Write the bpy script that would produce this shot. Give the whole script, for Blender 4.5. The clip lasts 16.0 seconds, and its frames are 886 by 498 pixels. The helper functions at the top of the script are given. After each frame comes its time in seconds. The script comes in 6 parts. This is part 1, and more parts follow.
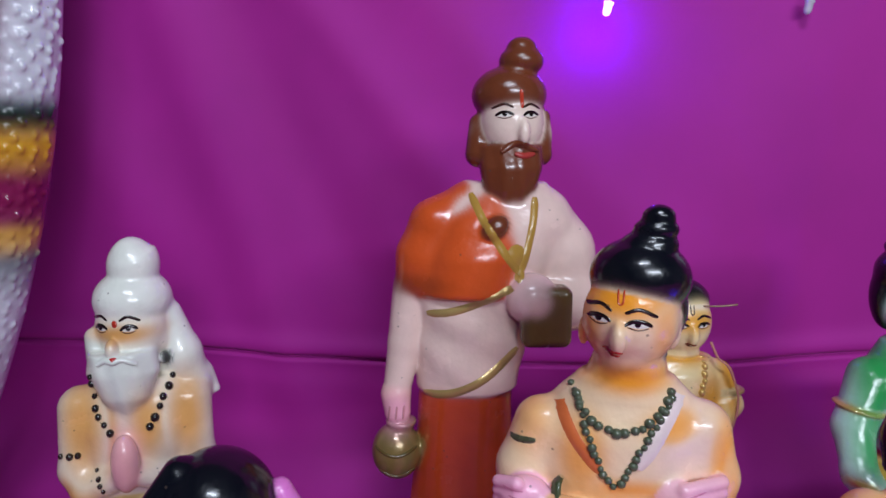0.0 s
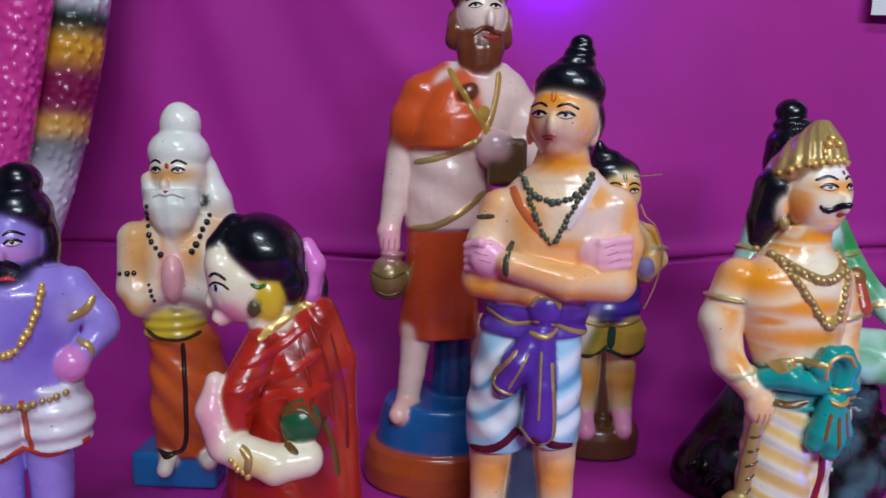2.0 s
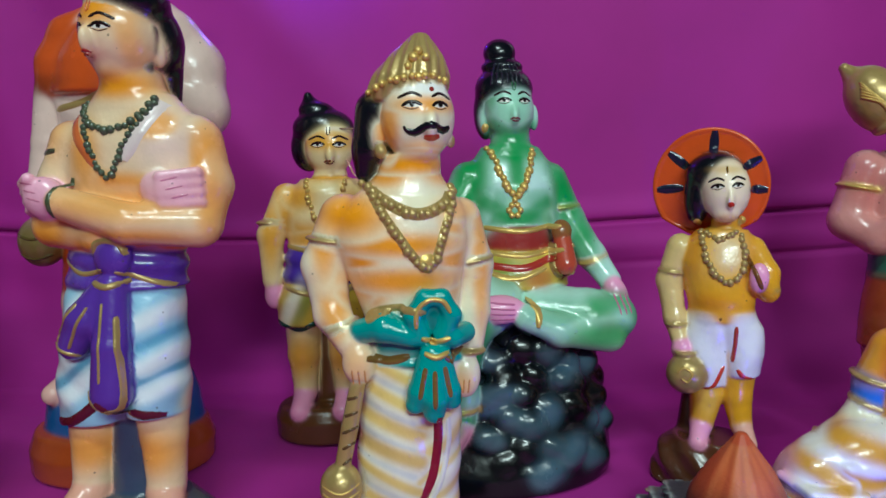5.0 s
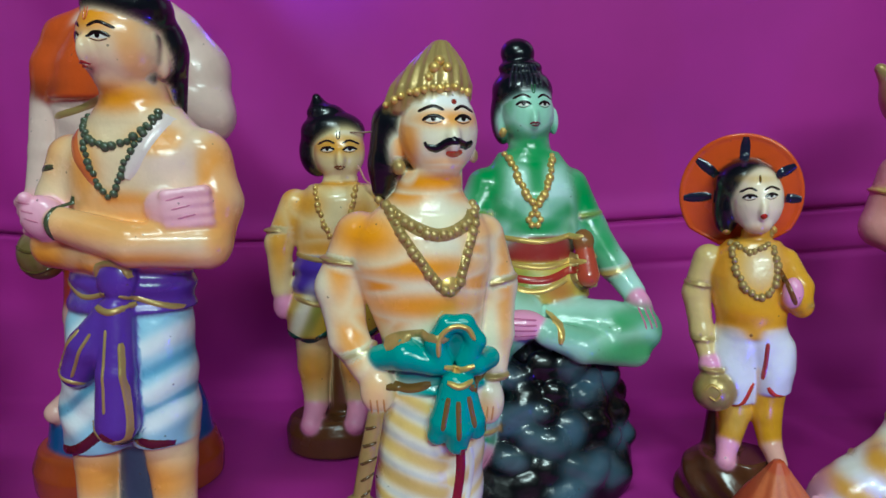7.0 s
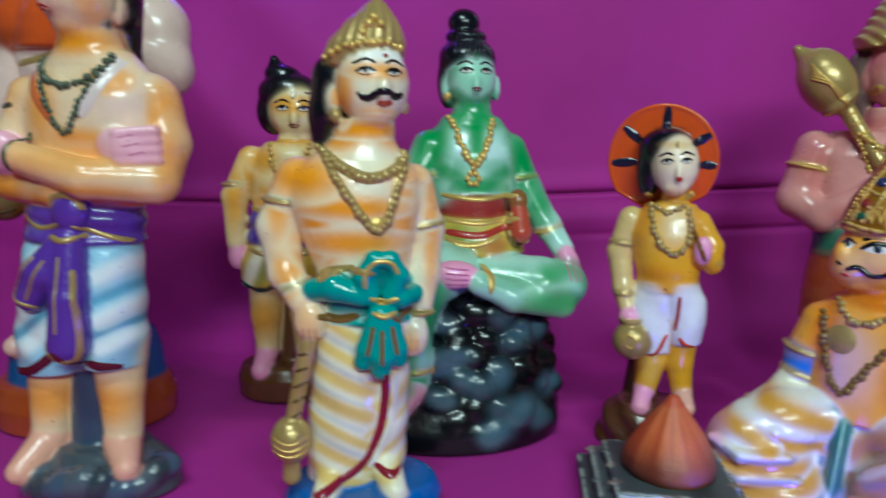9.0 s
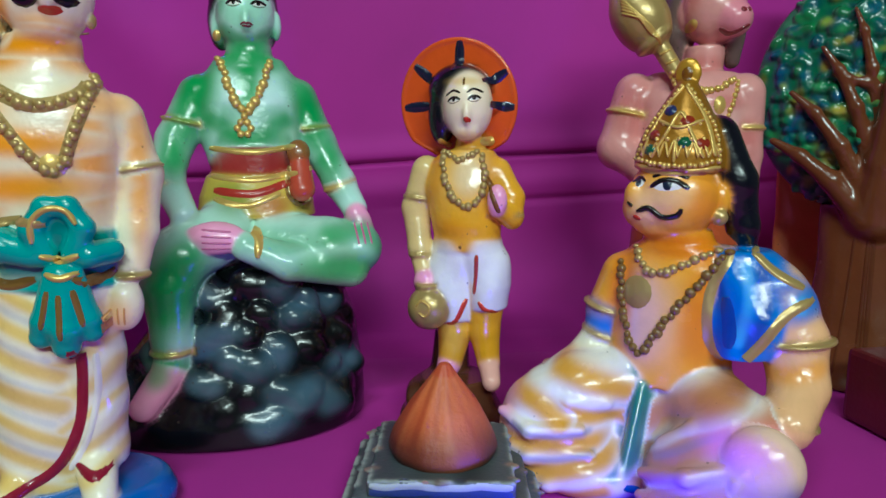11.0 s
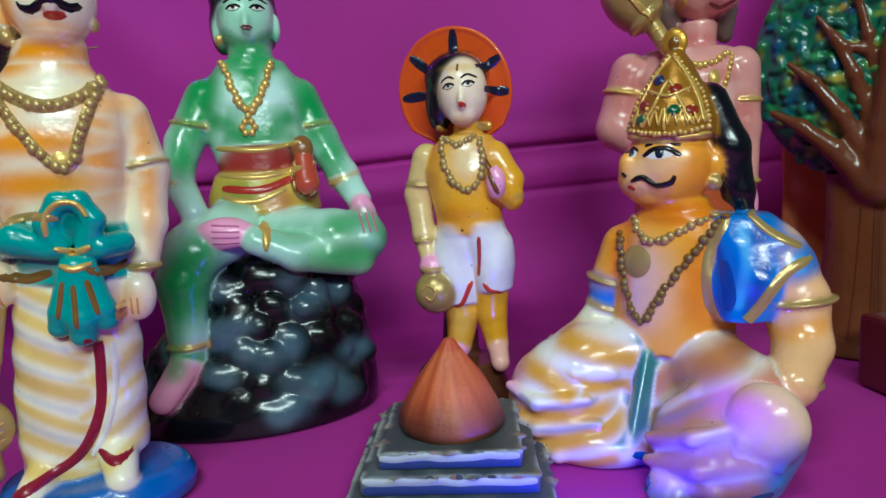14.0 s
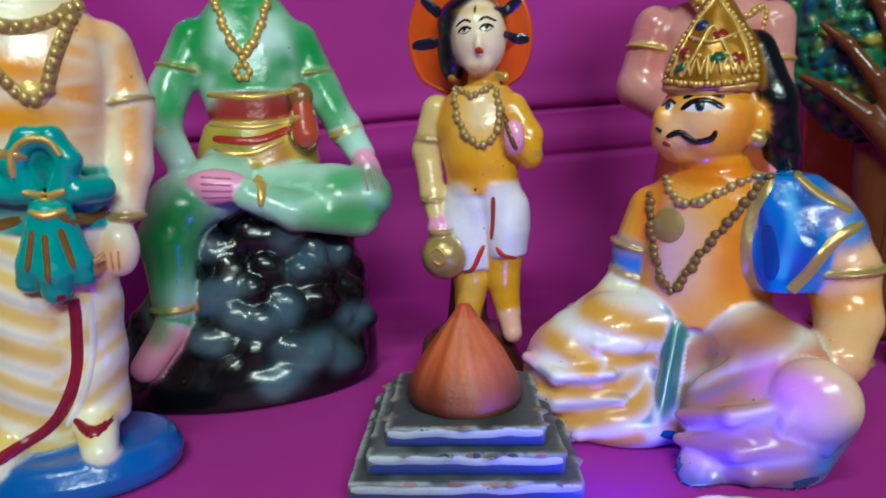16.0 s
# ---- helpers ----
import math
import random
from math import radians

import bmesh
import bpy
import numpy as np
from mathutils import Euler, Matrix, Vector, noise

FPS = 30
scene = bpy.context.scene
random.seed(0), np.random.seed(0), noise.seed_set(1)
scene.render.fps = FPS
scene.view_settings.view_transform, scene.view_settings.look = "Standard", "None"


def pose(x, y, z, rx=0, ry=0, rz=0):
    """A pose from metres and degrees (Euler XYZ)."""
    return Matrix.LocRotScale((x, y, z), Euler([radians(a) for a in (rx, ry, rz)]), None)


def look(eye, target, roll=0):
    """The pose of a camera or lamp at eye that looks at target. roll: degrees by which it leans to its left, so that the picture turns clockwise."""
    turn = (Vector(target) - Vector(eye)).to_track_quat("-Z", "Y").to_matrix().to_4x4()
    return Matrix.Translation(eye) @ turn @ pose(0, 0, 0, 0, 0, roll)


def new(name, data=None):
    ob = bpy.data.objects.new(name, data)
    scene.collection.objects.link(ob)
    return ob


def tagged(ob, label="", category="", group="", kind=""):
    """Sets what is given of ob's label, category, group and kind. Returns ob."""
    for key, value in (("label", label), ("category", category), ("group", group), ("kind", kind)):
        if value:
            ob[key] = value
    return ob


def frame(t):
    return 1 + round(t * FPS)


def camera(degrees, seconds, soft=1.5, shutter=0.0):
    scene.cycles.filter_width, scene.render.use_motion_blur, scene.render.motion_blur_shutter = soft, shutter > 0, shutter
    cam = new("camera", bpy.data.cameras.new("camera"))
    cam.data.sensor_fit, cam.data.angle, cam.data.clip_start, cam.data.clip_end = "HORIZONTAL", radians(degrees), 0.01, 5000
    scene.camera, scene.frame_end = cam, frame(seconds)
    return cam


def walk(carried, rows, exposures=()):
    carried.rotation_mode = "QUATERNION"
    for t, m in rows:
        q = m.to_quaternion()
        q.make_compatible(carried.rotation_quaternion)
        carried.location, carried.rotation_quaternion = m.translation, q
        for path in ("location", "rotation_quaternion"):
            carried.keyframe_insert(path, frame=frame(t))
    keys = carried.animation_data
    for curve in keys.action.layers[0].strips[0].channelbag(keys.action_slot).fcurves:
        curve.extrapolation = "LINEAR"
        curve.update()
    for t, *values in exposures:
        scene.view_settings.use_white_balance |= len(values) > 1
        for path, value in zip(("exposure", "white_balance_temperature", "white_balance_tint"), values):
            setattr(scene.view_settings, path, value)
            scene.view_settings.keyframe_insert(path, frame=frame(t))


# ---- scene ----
cam = camera(67.5, 16.0, soft=1.6, shutter=0.35)
PATH = [
    (0, (-0.2320, 0.0451, 0.3922), (-0.3174, 2.0138, 0.0502), -0.16),
    (0.5, (-0.2240, 0.0166, 0.3812), (-0.2805, 1.9893, 0.0569), -0.28),
    (1, (-0.2210, -0.0887, 0.3239), (-0.2805, 1.8955, 0.0798), 0.02),
    (1.5, (-0.2374, -0.0859, 0.2949), (-0.2335, 1.8903, -0.0123), 1.29),
    (2, (-0.2283, -0.0899, 0.2842), (-0.2562, 1.8906, 0.0065), 0.54),
    (2.5, (-0.1793, -0.1113, 0.2772), (-0.1757, 1.8730, 0.0275), 0.31),
    (3, (-0.0802, -0.1313, 0.2625), (-0.0902, 1.8604, 0.0806), -0.61),
    (3.5, (0.0025, -0.1271, 0.2315), (-0.0980, 1.8649, 0.0829), 0.13),
    (4, (0.0202, -0.0883, 0.2145), (-0.0398, 1.9009, 0.0162), -0.13),
    (4.5, (0.0230, -0.0647, 0.2118), (-0.0215, 1.9220, -0.0138), 0.33),
    (4.7, (0.0272, -0.0530, 0.2188), (0.0052, 1.9348, -0.0002), -0.27),
    (6.8, (0.0144, -0.0066, 0.2478), (0.0078, 1.9717, -0.0463), -0.84),
    (7, (0.0145, -0.0139, 0.2484), (-0.0024, 1.9667, -0.0286), -0.64),
    (7.5, (0.0079, -0.0149, 0.2414), (-0.0001, 1.9644, -0.0450), -0.90),
    (8, (-0.0011, -0.0192, 0.2348), (0.0013, 1.9662, -0.0067), -1.09),
    (8.5, (0.0071, -0.0220, 0.2398), (-0.0021, 1.9649, 0.0109), -1.82),
    (9, (0.0455, -0.0506, 0.2273), (0.0824, 1.9250, -0.0822), 1.33),
    (9.5, (0.1491, -0.0420, 0.2077), (0.2851, 1.9331, -0.0762), 1.43),
    (10, (0.1575, -0.0338, 0.1954), (0.3667, 1.9366, -0.0758), 1.97),
    (10.2, (0.1553, -0.0242, 0.1871), (0.3642, 1.9392, -0.1313), 1.77),
    (12.3, (0.1688, 0.0143, 0.1942), (0.4332, 1.9798, -0.0641), -1.09),
    (12.5, (0.1694, 0.0003, 0.1703), (0.4320, 1.9648, -0.0978), -0.97),
    (13, (0.1582, -0.0028, 0.1668), (0.4085, 1.9509, -0.1801), -0.29),
    (13.5, (0.1680, -0.0105, 0.1668), (0.3305, 1.9612, -0.1267), -0.77),
    (14, (0.1702, -0.0085, 0.1723), (0.3273, 1.9680, -0.0906), -2.84),
    (14.5, (0.1647, -0.0062, 0.1672), (0.3440, 1.9735, -0.0539), -2.04),
    (15, (0.1619, 0.0003, 0.1623), (0.3974, 1.9707, -0.0866), -2.91),
    (15.5, (0.1591, 0.0157, 0.1678), (0.4260, 1.9792, -0.1031), -3.28),
    (16, (0.1564, 0.0251, 0.1586), (0.3579, 1.9866, -0.1757), -1.39),
]

walk(cam, [(t, look(eye, target, roll)) for t, eye, target, roll in PATH],
     exposures=[(0.0, 0.05, 5800, 19), (3.2, 0, 5850, 10), (4.5, -0.03, 5900, -6), (8.5, -0.02, 5600, -13), (10.0, 0.08, 5900, -12), (13.0, 0.10, 5850, -9), (16.0, 0.08, 6200, -8)])

# ---- world and lamps ----
world = bpy.data.worlds.new("room_air")
world.use_nodes = True
world.node_tree.nodes["Background"].inputs[0].default_value = (0.86, 0.93, 1.0, 1)
world.node_tree.nodes["Background"].inputs[1].default_value = 0.09
scene.world = world
scene.view_settings.exposure = 0.0


def lamp(name, kind, m, energy, colour, **more):
    data = bpy.data.lights.new(name, kind)
    data.energy, data.color = energy, colour
    if kind == "AREA":
        data.shape, data.size, data.size_y = "RECTANGLE", more["size"], more["size_y"]
    else:
        data.shadow_soft_size = more["size"]
    ob = new(name, data)
    ob.matrix_world = m
    return ob


# unseen front key and top fill, placed to match brightness; the blue fairy lights
lamp("unseen_front_key", "AREA", look((0.42, -1.15, 0.95), (0.12, 0.45, 0.15)), 16.5, (0.93, 1.0, 0.97), size=0.9, size_y=0.16)
lamp("unseen_top_fill", "AREA", look((-0.18, -0.60, 1.50), (-0.10, 0.45, 0.12)), 9.5, (0.92, 1.0, 0.99), size=0.5, size_y=0.10)
lamp("led_glow", "POINT", pose(-0.114, 0.672, 0.484), 0.22, (0.10, 0.015, 1.0), size=0.004)
lamp("led_glow", "POINT", pose(0.262, 0.242, 0.016), 0.46, (0.04, 0.02, 1.0), size=0.004)

# ---- materials ----


def lin(code):
    """A linear colour from a six-digit code."""
    out = []
    for i in (0, 2, 4):
        c = int(code[i:i + 2], 16) / 255
        out.append(c / 12.92 if c < 0.04045 else ((c + 0.055) / 1.055) ** 2.4)
    return tuple(out)


def material(name, colour, rough=0.6, metal=0.0, scale=60.0, vary=0.25, bump=0.2, fine=600.0, coat=0.0, sheen=0.0):
    m = bpy.data.materials.new(name)
    m.use_nodes = True
    n, link = m.node_tree.nodes, m.node_tree.links
    b = n["Principled BSDF"]
    pos = n.new("ShaderNodeTexCoord")
    a = n.new("ShaderNodeTexNoise")
    a.inputs["Scale"].default_value, a.inputs["Detail"].default_value = scale, 4
    f = n.new("ShaderNodeTexNoise")
    f.inputs["Scale"].default_value, f.inputs["Detail"].default_value = fine, 2
    link.new(pos.outputs["Object"], a.inputs["Vector"])
    link.new(pos.outputs["Object"], f.inputs["Vector"])
    ramp = n.new("ShaderNodeMapRange")
    ramp.inputs["To Min"].default_value, ramp.inputs["To Max"].default_value = 1 - vary, 1 + vary
    link.new(a.outputs["Fac"], ramp.inputs["Value"])
    mul = n.new("ShaderNodeVectorMath")
    mul.operation = "MULTIPLY"
    if colour is None:
        src = n.new("ShaderNodeAttribute")
        src.attribute_name = "paint"
        link.new(src.outputs["Color"], mul.inputs[0])
        gold = n.new("ShaderNodeMath")
        gold.operation, gold.inputs[1].default_value = "MULTIPLY", 0.45
        link.new(src.outputs["Alpha"], gold.inputs[0])
        link.new(gold.outputs[0], b.inputs["Metallic"])
        dull = n.new("ShaderNodeMath")
        dull.operation, dull.inputs[1].default_value, dull.inputs[2].default_value = "MULTIPLY_ADD", 0.08, rough
        link.new(src.outputs["Alpha"], dull.inputs[0])
        rub = n.new("ShaderNodeMath")
        rub.operation, rub.inputs[1].default_value = "MULTIPLY_ADD", 0.14
        link.new(a.outputs["Fac"], rub.inputs[0])
        link.new(dull.outputs[0], rub.inputs[2])
        link.new(rub.outputs[0], b.inputs["Roughness"])
    else:
        mul.inputs[0].default_value = colour
        b.inputs["Roughness"].default_value = rough
        b.inputs["Metallic"].default_value = metal
    link.new(ramp.outputs["Result"], mul.inputs[1])
    if colour is None:
        spots = n.new("ShaderNodeTexVoronoi")
        spots.inputs["Scale"].default_value = 130
        link.new(pos.outputs["Object"], spots.inputs["Vector"])
        here = n.new("ShaderNodeMath")
        here.operation, here.inputs[1].default_value = "LESS_THAN", 0.085
        link.new(spots.outputs["Distance"], here.inputs[0])
        patch = n.new("ShaderNodeMath")
        patch.operation, patch.inputs[1].default_value = "GREATER_THAN", 0.56
        link.new(a.outputs["Fac"], patch.inputs[0])
        both = n.new("ShaderNodeMath")
        both.operation = "MULTIPLY"
        link.new(here.outputs[0], both.inputs[0])
        link.new(patch.outputs[0], both.inputs[1])
        dirt = n.new("ShaderNodeMix")
        dirt.data_type = "RGBA"
        part_of = n.new("ShaderNodeMath")
        part_of.operation, part_of.inputs[1].default_value = "MULTIPLY", 0.6
        link.new(both.outputs[0], part_of.inputs[0])
        link.new(part_of.outputs[0], dirt.inputs[0])
        link.new(mul.outputs["Vector"], dirt.inputs[6])
        dirt.inputs[7].default_value = (0.07, 0.05, 0.04, 1)
        link.new(dirt.outputs[2], b.inputs["Base Color"])
    else:
        link.new(mul.outputs["Vector"], b.inputs["Base Color"])
    bu = n.new("ShaderNodeBump")
    bu.inputs["Strength"].default_value, bu.inputs["Distance"].default_value = bump, 0.001
    link.new(f.outputs["Fac"], bu.inputs["Height"])
    link.new(bu.outputs["Normal"], b.inputs["Normal"])
    b.inputs["Coat Weight"].default_value, b.inputs["Coat Roughness"].default_value = coat, 0.06
    b.inputs["Sheen Weight"].default_value = sheen
    return m


def glow(name, colour, strength):
    m = bpy.data.materials.new(name)
    m.use_nodes = True
    b = m.node_tree.nodes["Principled BSDF"]
    b.inputs["Base Color"].default_value = (*colour, 1)
    b.inputs["Emission Color"].default_value, b.inputs["Emission Strength"].default_value = (*colour, 1), strength
    return m


def glass(name, colour, rough=0.08):
    m = bpy.data.materials.new(name)
    m.use_nodes = True
    b = m.node_tree.nodes["Principled BSDF"]
    b.inputs["Base Color"].default_value, b.inputs["Roughness"].default_value = (*colour, 1), rough
    b.inputs["Transmission Weight"].default_value = 0.35
    return m


PAINT = material("painted_clay", None, rough=0.18, scale=55, vary=0.18, bump=0.36, fine=190, coat=0.28)
MATTE = material("matte_clay_paint", None, rough=0.42, scale=60, vary=0.22, bump=0.35, fine=420)
CLOTH = material("magenta_cloth", (0.41, 0.0095, 0.29), rough=0.75, scale=9, vary=0.18, bump=0.12, fine=1800, sheen=0.05)
FLOORCLOTH = material("magenta_cotton", (0.41, 0.0095, 0.29), rough=0.7, scale=9, vary=0.16, bump=0.12, fine=1800, sheen=0.05)
PLASTER = material("plaster", (0.17, 0.17, 0.18), rough=0.9, scale=4, vary=0.08, bump=0.3, fine=80)
PAPER = material("paper", (0.76, 0.78, 0.80), rough=0.8, scale=20, vary=0.04, bump=0.05)
INK = material("ink", (0.06, 0.06, 0.075), rough=0.8, vary=0.1)
CLEAR = glass("clear_plastic", (0.85, 0.87, 0.9))
METAL = material("bare_wire", (0.5, 0.42, 0.36), rough=0.35, metal=0.8)
DARKRED = material("dark_red_paint", lin("5e1a1e"), rough=0.38, scale=35, vary=0.35, bump=0.4, fine=260, coat=0.15)
LED_ON = glow("blue_led", (0.16, 0.08, 1.0), 22.0)

# ---- mesh helpers ----


def smooth(ob):
    ob.data.polygons.foreach_set("use_smooth", [True] * len(ob.data.polygons))
    return ob


def mesh_from(name, verts, faces, mat, parent=None):
    me = bpy.data.meshes.new(name)
    me.from_pydata([tuple(map(float, v)) for v in verts], [], [tuple(map(int, f)) for f in faces])
    me.materials.append(mat)
    ob = new(name, me)
    ob.parent = parent
    return ob


def part(name, bm, mat, parent=None, label=""):
    me = bpy.data.meshes.new(name)
    bm.to_mesh(me)
    bm.free()
    me.materials.append(mat)
    ob = new(name, me)
    ob.parent = parent
    return tagged(ob, label)


def boxed(sx, sy, sz, at=(0, 0, 0), bevel=0.0, turn=0.0):
    bm = bmesh.new()
    bmesh.ops.create_cube(bm, size=1, matrix=Matrix.Translation(at) @ pose(0, 0, 0, 0, 0, turn) @ Matrix.Diagonal((sx, sy, sz, 1)))
    if bevel:
        bmesh.ops.bevel(bm, geom=bm.edges[:], offset=bevel, segments=2, affect="EDGES", profile=0.6)
    return bm


def sweep(points, r, sides=8):
    """A tube along points; r is one radius or one for each point."""
    pts = [Vector(p) for p in points]
    rs = r if isinstance(r, (list, tuple)) else [r] * len(pts)
    bm = bmesh.new()
    rings = []
    for i, p in enumerate(pts):
        way = (pts[min(i + 1, len(pts) - 1)] - pts[max(i - 1, 0)]).normalized()
        side = way.cross(Vector((0.13, 0.21, 1)) if abs(way.z) < 0.9 else Vector((1, 0.1, 0))).normalized()
        up = side.cross(way)
        rings.append([bm.verts.new(p + rs[i] * (math.cos(a) * side + math.sin(a) * up)) for a in (2 * math.pi * k / sides for k in range(sides))])
    for a, b in zip(rings, rings[1:]):
        for k in range(sides):
            bm.faces.new((a[k], a[(k + 1) % sides], b[(k + 1) % sides], b[k]))
    bm.faces.new(rings[0][::-1])
    bm.faces.new(rings[-1])
    bmesh.ops.recalc_face_normals(bm, faces=bm.faces[:])
    for f in bm.faces:
        f.smooth = True
    return bm


def curve_through(pts, step):
    """Points along a smooth curve through pts, about step apart."""
    p = np.array(pts, float)
    if len(p) == 2:
        n = max(2, int(np.linalg.norm(p[1] - p[0]) / step) + 1)
        return p[0] + (p[1] - p[0]) * np.linspace(0, 1, n)[:, None]
    q = np.vstack([2 * p[0] - p[1], p, 2 * p[-1] - p[-2]])
    out = []
    for i in range(1, len(q) - 2):
        n = max(2, int(np.linalg.norm(q[i + 1] - q[i]) / step))
        u = np.linspace(0, 1, n, endpoint=False)[:, None]
        a, b, c, d = q[i - 1], q[i], q[i + 1], q[i + 2]
        out.append(0.5 * (2 * b + (c - a) * u + (2 * a - 5 * b + 4 * c - d) * u ** 2 + (3 * b - a - 3 * c + d) * u ** 3))
    return np.vstack(out + [p[-1:]])


# ---- the modelling of clay dolls ----
GOLD = (*lin("e0bc68"), 1.0)
BRONZE = (*lin("b89c60"), 0.8)


def rgba(c):
    return np.array((*lin(c), 0.0) if isinstance(c, str) else c, np.float32)


class Doll:
    """A clay doll: rounded clay forms run together into one skin, then painted, with raised trims.
    x to the right, y down to the foot line, d out to the front, all in drawing units of `unit` metres."""

    def __init__(self, unit, cx, foot, vox=3.2, wide=1.0, squat=None):
        self.unit, self.cx, self.foot, self.vox, self.wide, self.squat = unit, cx, foot, vox, wide, squat
        self.forms, self.trims, self.tints, self.heads = [], [], [], []

    def form(self, lo, hi, col, k, fn):
        self.forms.append((np.array(lo, float), np.array(hi, float), rgba(col), k, fn))

    def up(self, y):
        """The height over the foot line; below squat[0] heights shrink by squat[1]."""
        if self.squat and y > self.squat[0]:
            y = self.squat[0] + (y - self.squat[0]) * self.squat[1]
        return self.foot - y

    def pt(self, x, y, d):
        return np.array((x - self.cx, -d, self.up(y)), float)

    def cone(self, a, b, col, k=6.0, flat=1.0):
        """A limb from a to b, each (x, y, d, r)."""
        pa, pb, ra, rb = self.pt(*a[:3]), self.pt(*b[:3]), a[3], b[3]
        r = max(ra, rb)
        way = pb - pa
        l2 = way @ way + 1e-9

        def fn(x, y, z):
            ux, uy, uz = x - pa[0], y - pa[1], z - pa[2]
            t = np.clip((ux * way[0] + uy * way[1] + uz * way[2]) / l2, 0, 1)
            return np.sqrt((ux - t * way[0]) ** 2 + ((uy - t * way[1]) / flat) ** 2 + (uz - t * way[2]) ** 2) - (ra + (rb - ra) * t)
        self.form(np.minimum(pa, pb) - r, np.maximum(pa, pb) + r, col, k, fn)

    def path(self, pts, col, k=6.0):
        for a, b in zip(pts, pts[1:]):
            self.cone(a, b, col, k)

    def ell(self, x, y, d, rx, ry, rd, col, k=6.0, rot=0.0):
        c, s = math.cos(radians(rot)), math.sin(radians(rot))
        p = self.pt(x, y, d)
        r = max(rx, ry, rd)

        def fn(X, Y, Z):
            u, v, w = X - p[0], Y - p[1], Z - p[2]
            a, b = (c * u + s * w) / rx, (-s * u + c * w) / ry
            e = v / rd
            q = np.sqrt(a * a + b * b + e * e) + 1e-6
            g = np.sqrt((a / rx) ** 2 + (b / ry) ** 2 + (e / rd) ** 2) + 1e-6
            return q * (q - 1) / g
        m = max(rx, ry)
        self.form(p - (m, rd, m), p + (m, rd, m), col, k, fn)

    def loft(self, rows, col, k=6.0, folds=None, cap=4.0):
        """A body of oval sections, each (y, x, rx, rd, d); folds = (height, along x, along y, around)."""
        rows = sorted(rows, key=lambda r: -r[0])
        zs = np.array([self.up(r[0]) for r in rows], float)
        v = np.array([(r[1] - self.cx, r[2], r[3], -r[4]) for r in rows], float)
        lo = (min(v[:, 0] - v[:, 1]), min(v[:, 3] - v[:, 2]), zs[0])
        hi = (max(v[:, 0] + v[:, 1]), max(v[:, 3] + v[:, 2]), zs[-1])
        fine = np.linspace(zs[0], zs[-1], 160)
        tab = []
        for i in range(4):
            c = np.interp(fine, zs, v[:, i])
            pad = np.pad(c, 6, mode="edge")
            tab.append(np.convolve(pad, np.ones(13) / 13, "valid"))

        def fn(x, y, z):
            cx, rx, rd, cy = (np.interp(z, fine, t) for t in tab)
            u, w = x - cx, y - cy
            q = np.sqrt((u / rx) ** 2 + (w / rd) ** 2) + 1e-6
            g = np.sqrt((u / rx ** 2) ** 2 + (w / rd ** 2) ** 2) + 1e-6
            e = q * (q - 1) / g
            if folds:
                e = e - folds[0] * np.sin(folds[1] * u + folds[2] * z + folds[3] * np.arctan2(w, u) + 0.8 * np.sin(0.021 * z))
            h = np.maximum(zs[0] - z, z - zs[-1]) + cap
            e = e + cap
            return np.minimum(np.maximum(e, h), 0) + np.sqrt(np.maximum(e, 0) ** 2 + np.maximum(h, 0) ** 2) - cap
        self.form(lo, hi, col, k, fn)

    def block(self, x, y, d, sx, sy, sd, col, r=5.0, k=3.0, turn=0.0):
        p = self.pt(x, y, d)
        c, s = math.cos(radians(turn)), math.sin(radians(turn))

        def fn(X, Y, Z):
            u, v = X - p[0], Y - p[1]
            u, v = c * u + s * v, -s * u + c * v
            a, b, e = np.abs(u) - sx + r, np.abs(v) - sd + r, np.abs(Z - p[2]) - sy + r
            return np.sqrt(np.maximum(a, 0) ** 2 + np.maximum(b, 0) ** 2 + np.maximum(e, 0) ** 2) + np.minimum(np.maximum(np.maximum(a, b), e), 0) - r
        m = max(sx, sd) * (1.42 if turn else 1)
        self.form(p - (m, m, sy), p + (m, m, sy), col, k, fn)

    def band(self, x, y, d, r, col, h=8.0, rot=0.0):
        """A flat ring round a limb."""
        self.ell(x, y, d, r * 1.14, h, r * 1.14, col, k=1.0, rot=rot)

    def set_head(self, x, top, chin, base, broad, sink_top, sink_chin):
        """Sets the head down on the shoulders: the neck shortens and the head broadens about x."""
        self.heads.append((x - self.cx, self.up(top), self.up(chin), self.up(base), broad, sink_top, sink_chin))

    # paint and trims lie on the front of the clay
    def brush(self, pts, w, col, much=0.9, only=None):
        """A soft airbrushed stripe."""
        line = np.array([(p[0] - self.cx, self.up(p[1])) for p in curve_through(pts, 14)])
        self.tints.append((line, w * 0.5, None, None, rgba(col), much, None if only is None else rgba(only), 0.0))

    def tint(self, x, y, rx, ry, col, much=0.7, only=None, rot=0.0):
        self.tints.append((x - self.cx, self.up(y), rx, ry, rgba(col), much, None if only is None else rgba(only), radians(rot)))

    def stroke(self, pts, w, col, rise=1.5):
        self.trims.append(("stroke", pts, w, rgba(col), rise))

    def blob(self, x, y, rx, ry, col, rise=1.0, rot=0.0):
        self.trims.append(("blob", (x, y, rx, ry, radians(rot)), 0, rgba(col), rise))

    def beads(self, pts, r, step, col):
        self.trims.append(("beads", pts, (r, step), rgba(col), 0))

    def wire(self, pts, r, col):
        self.trims.append(("wire", pts, r, rgba(col), 0))

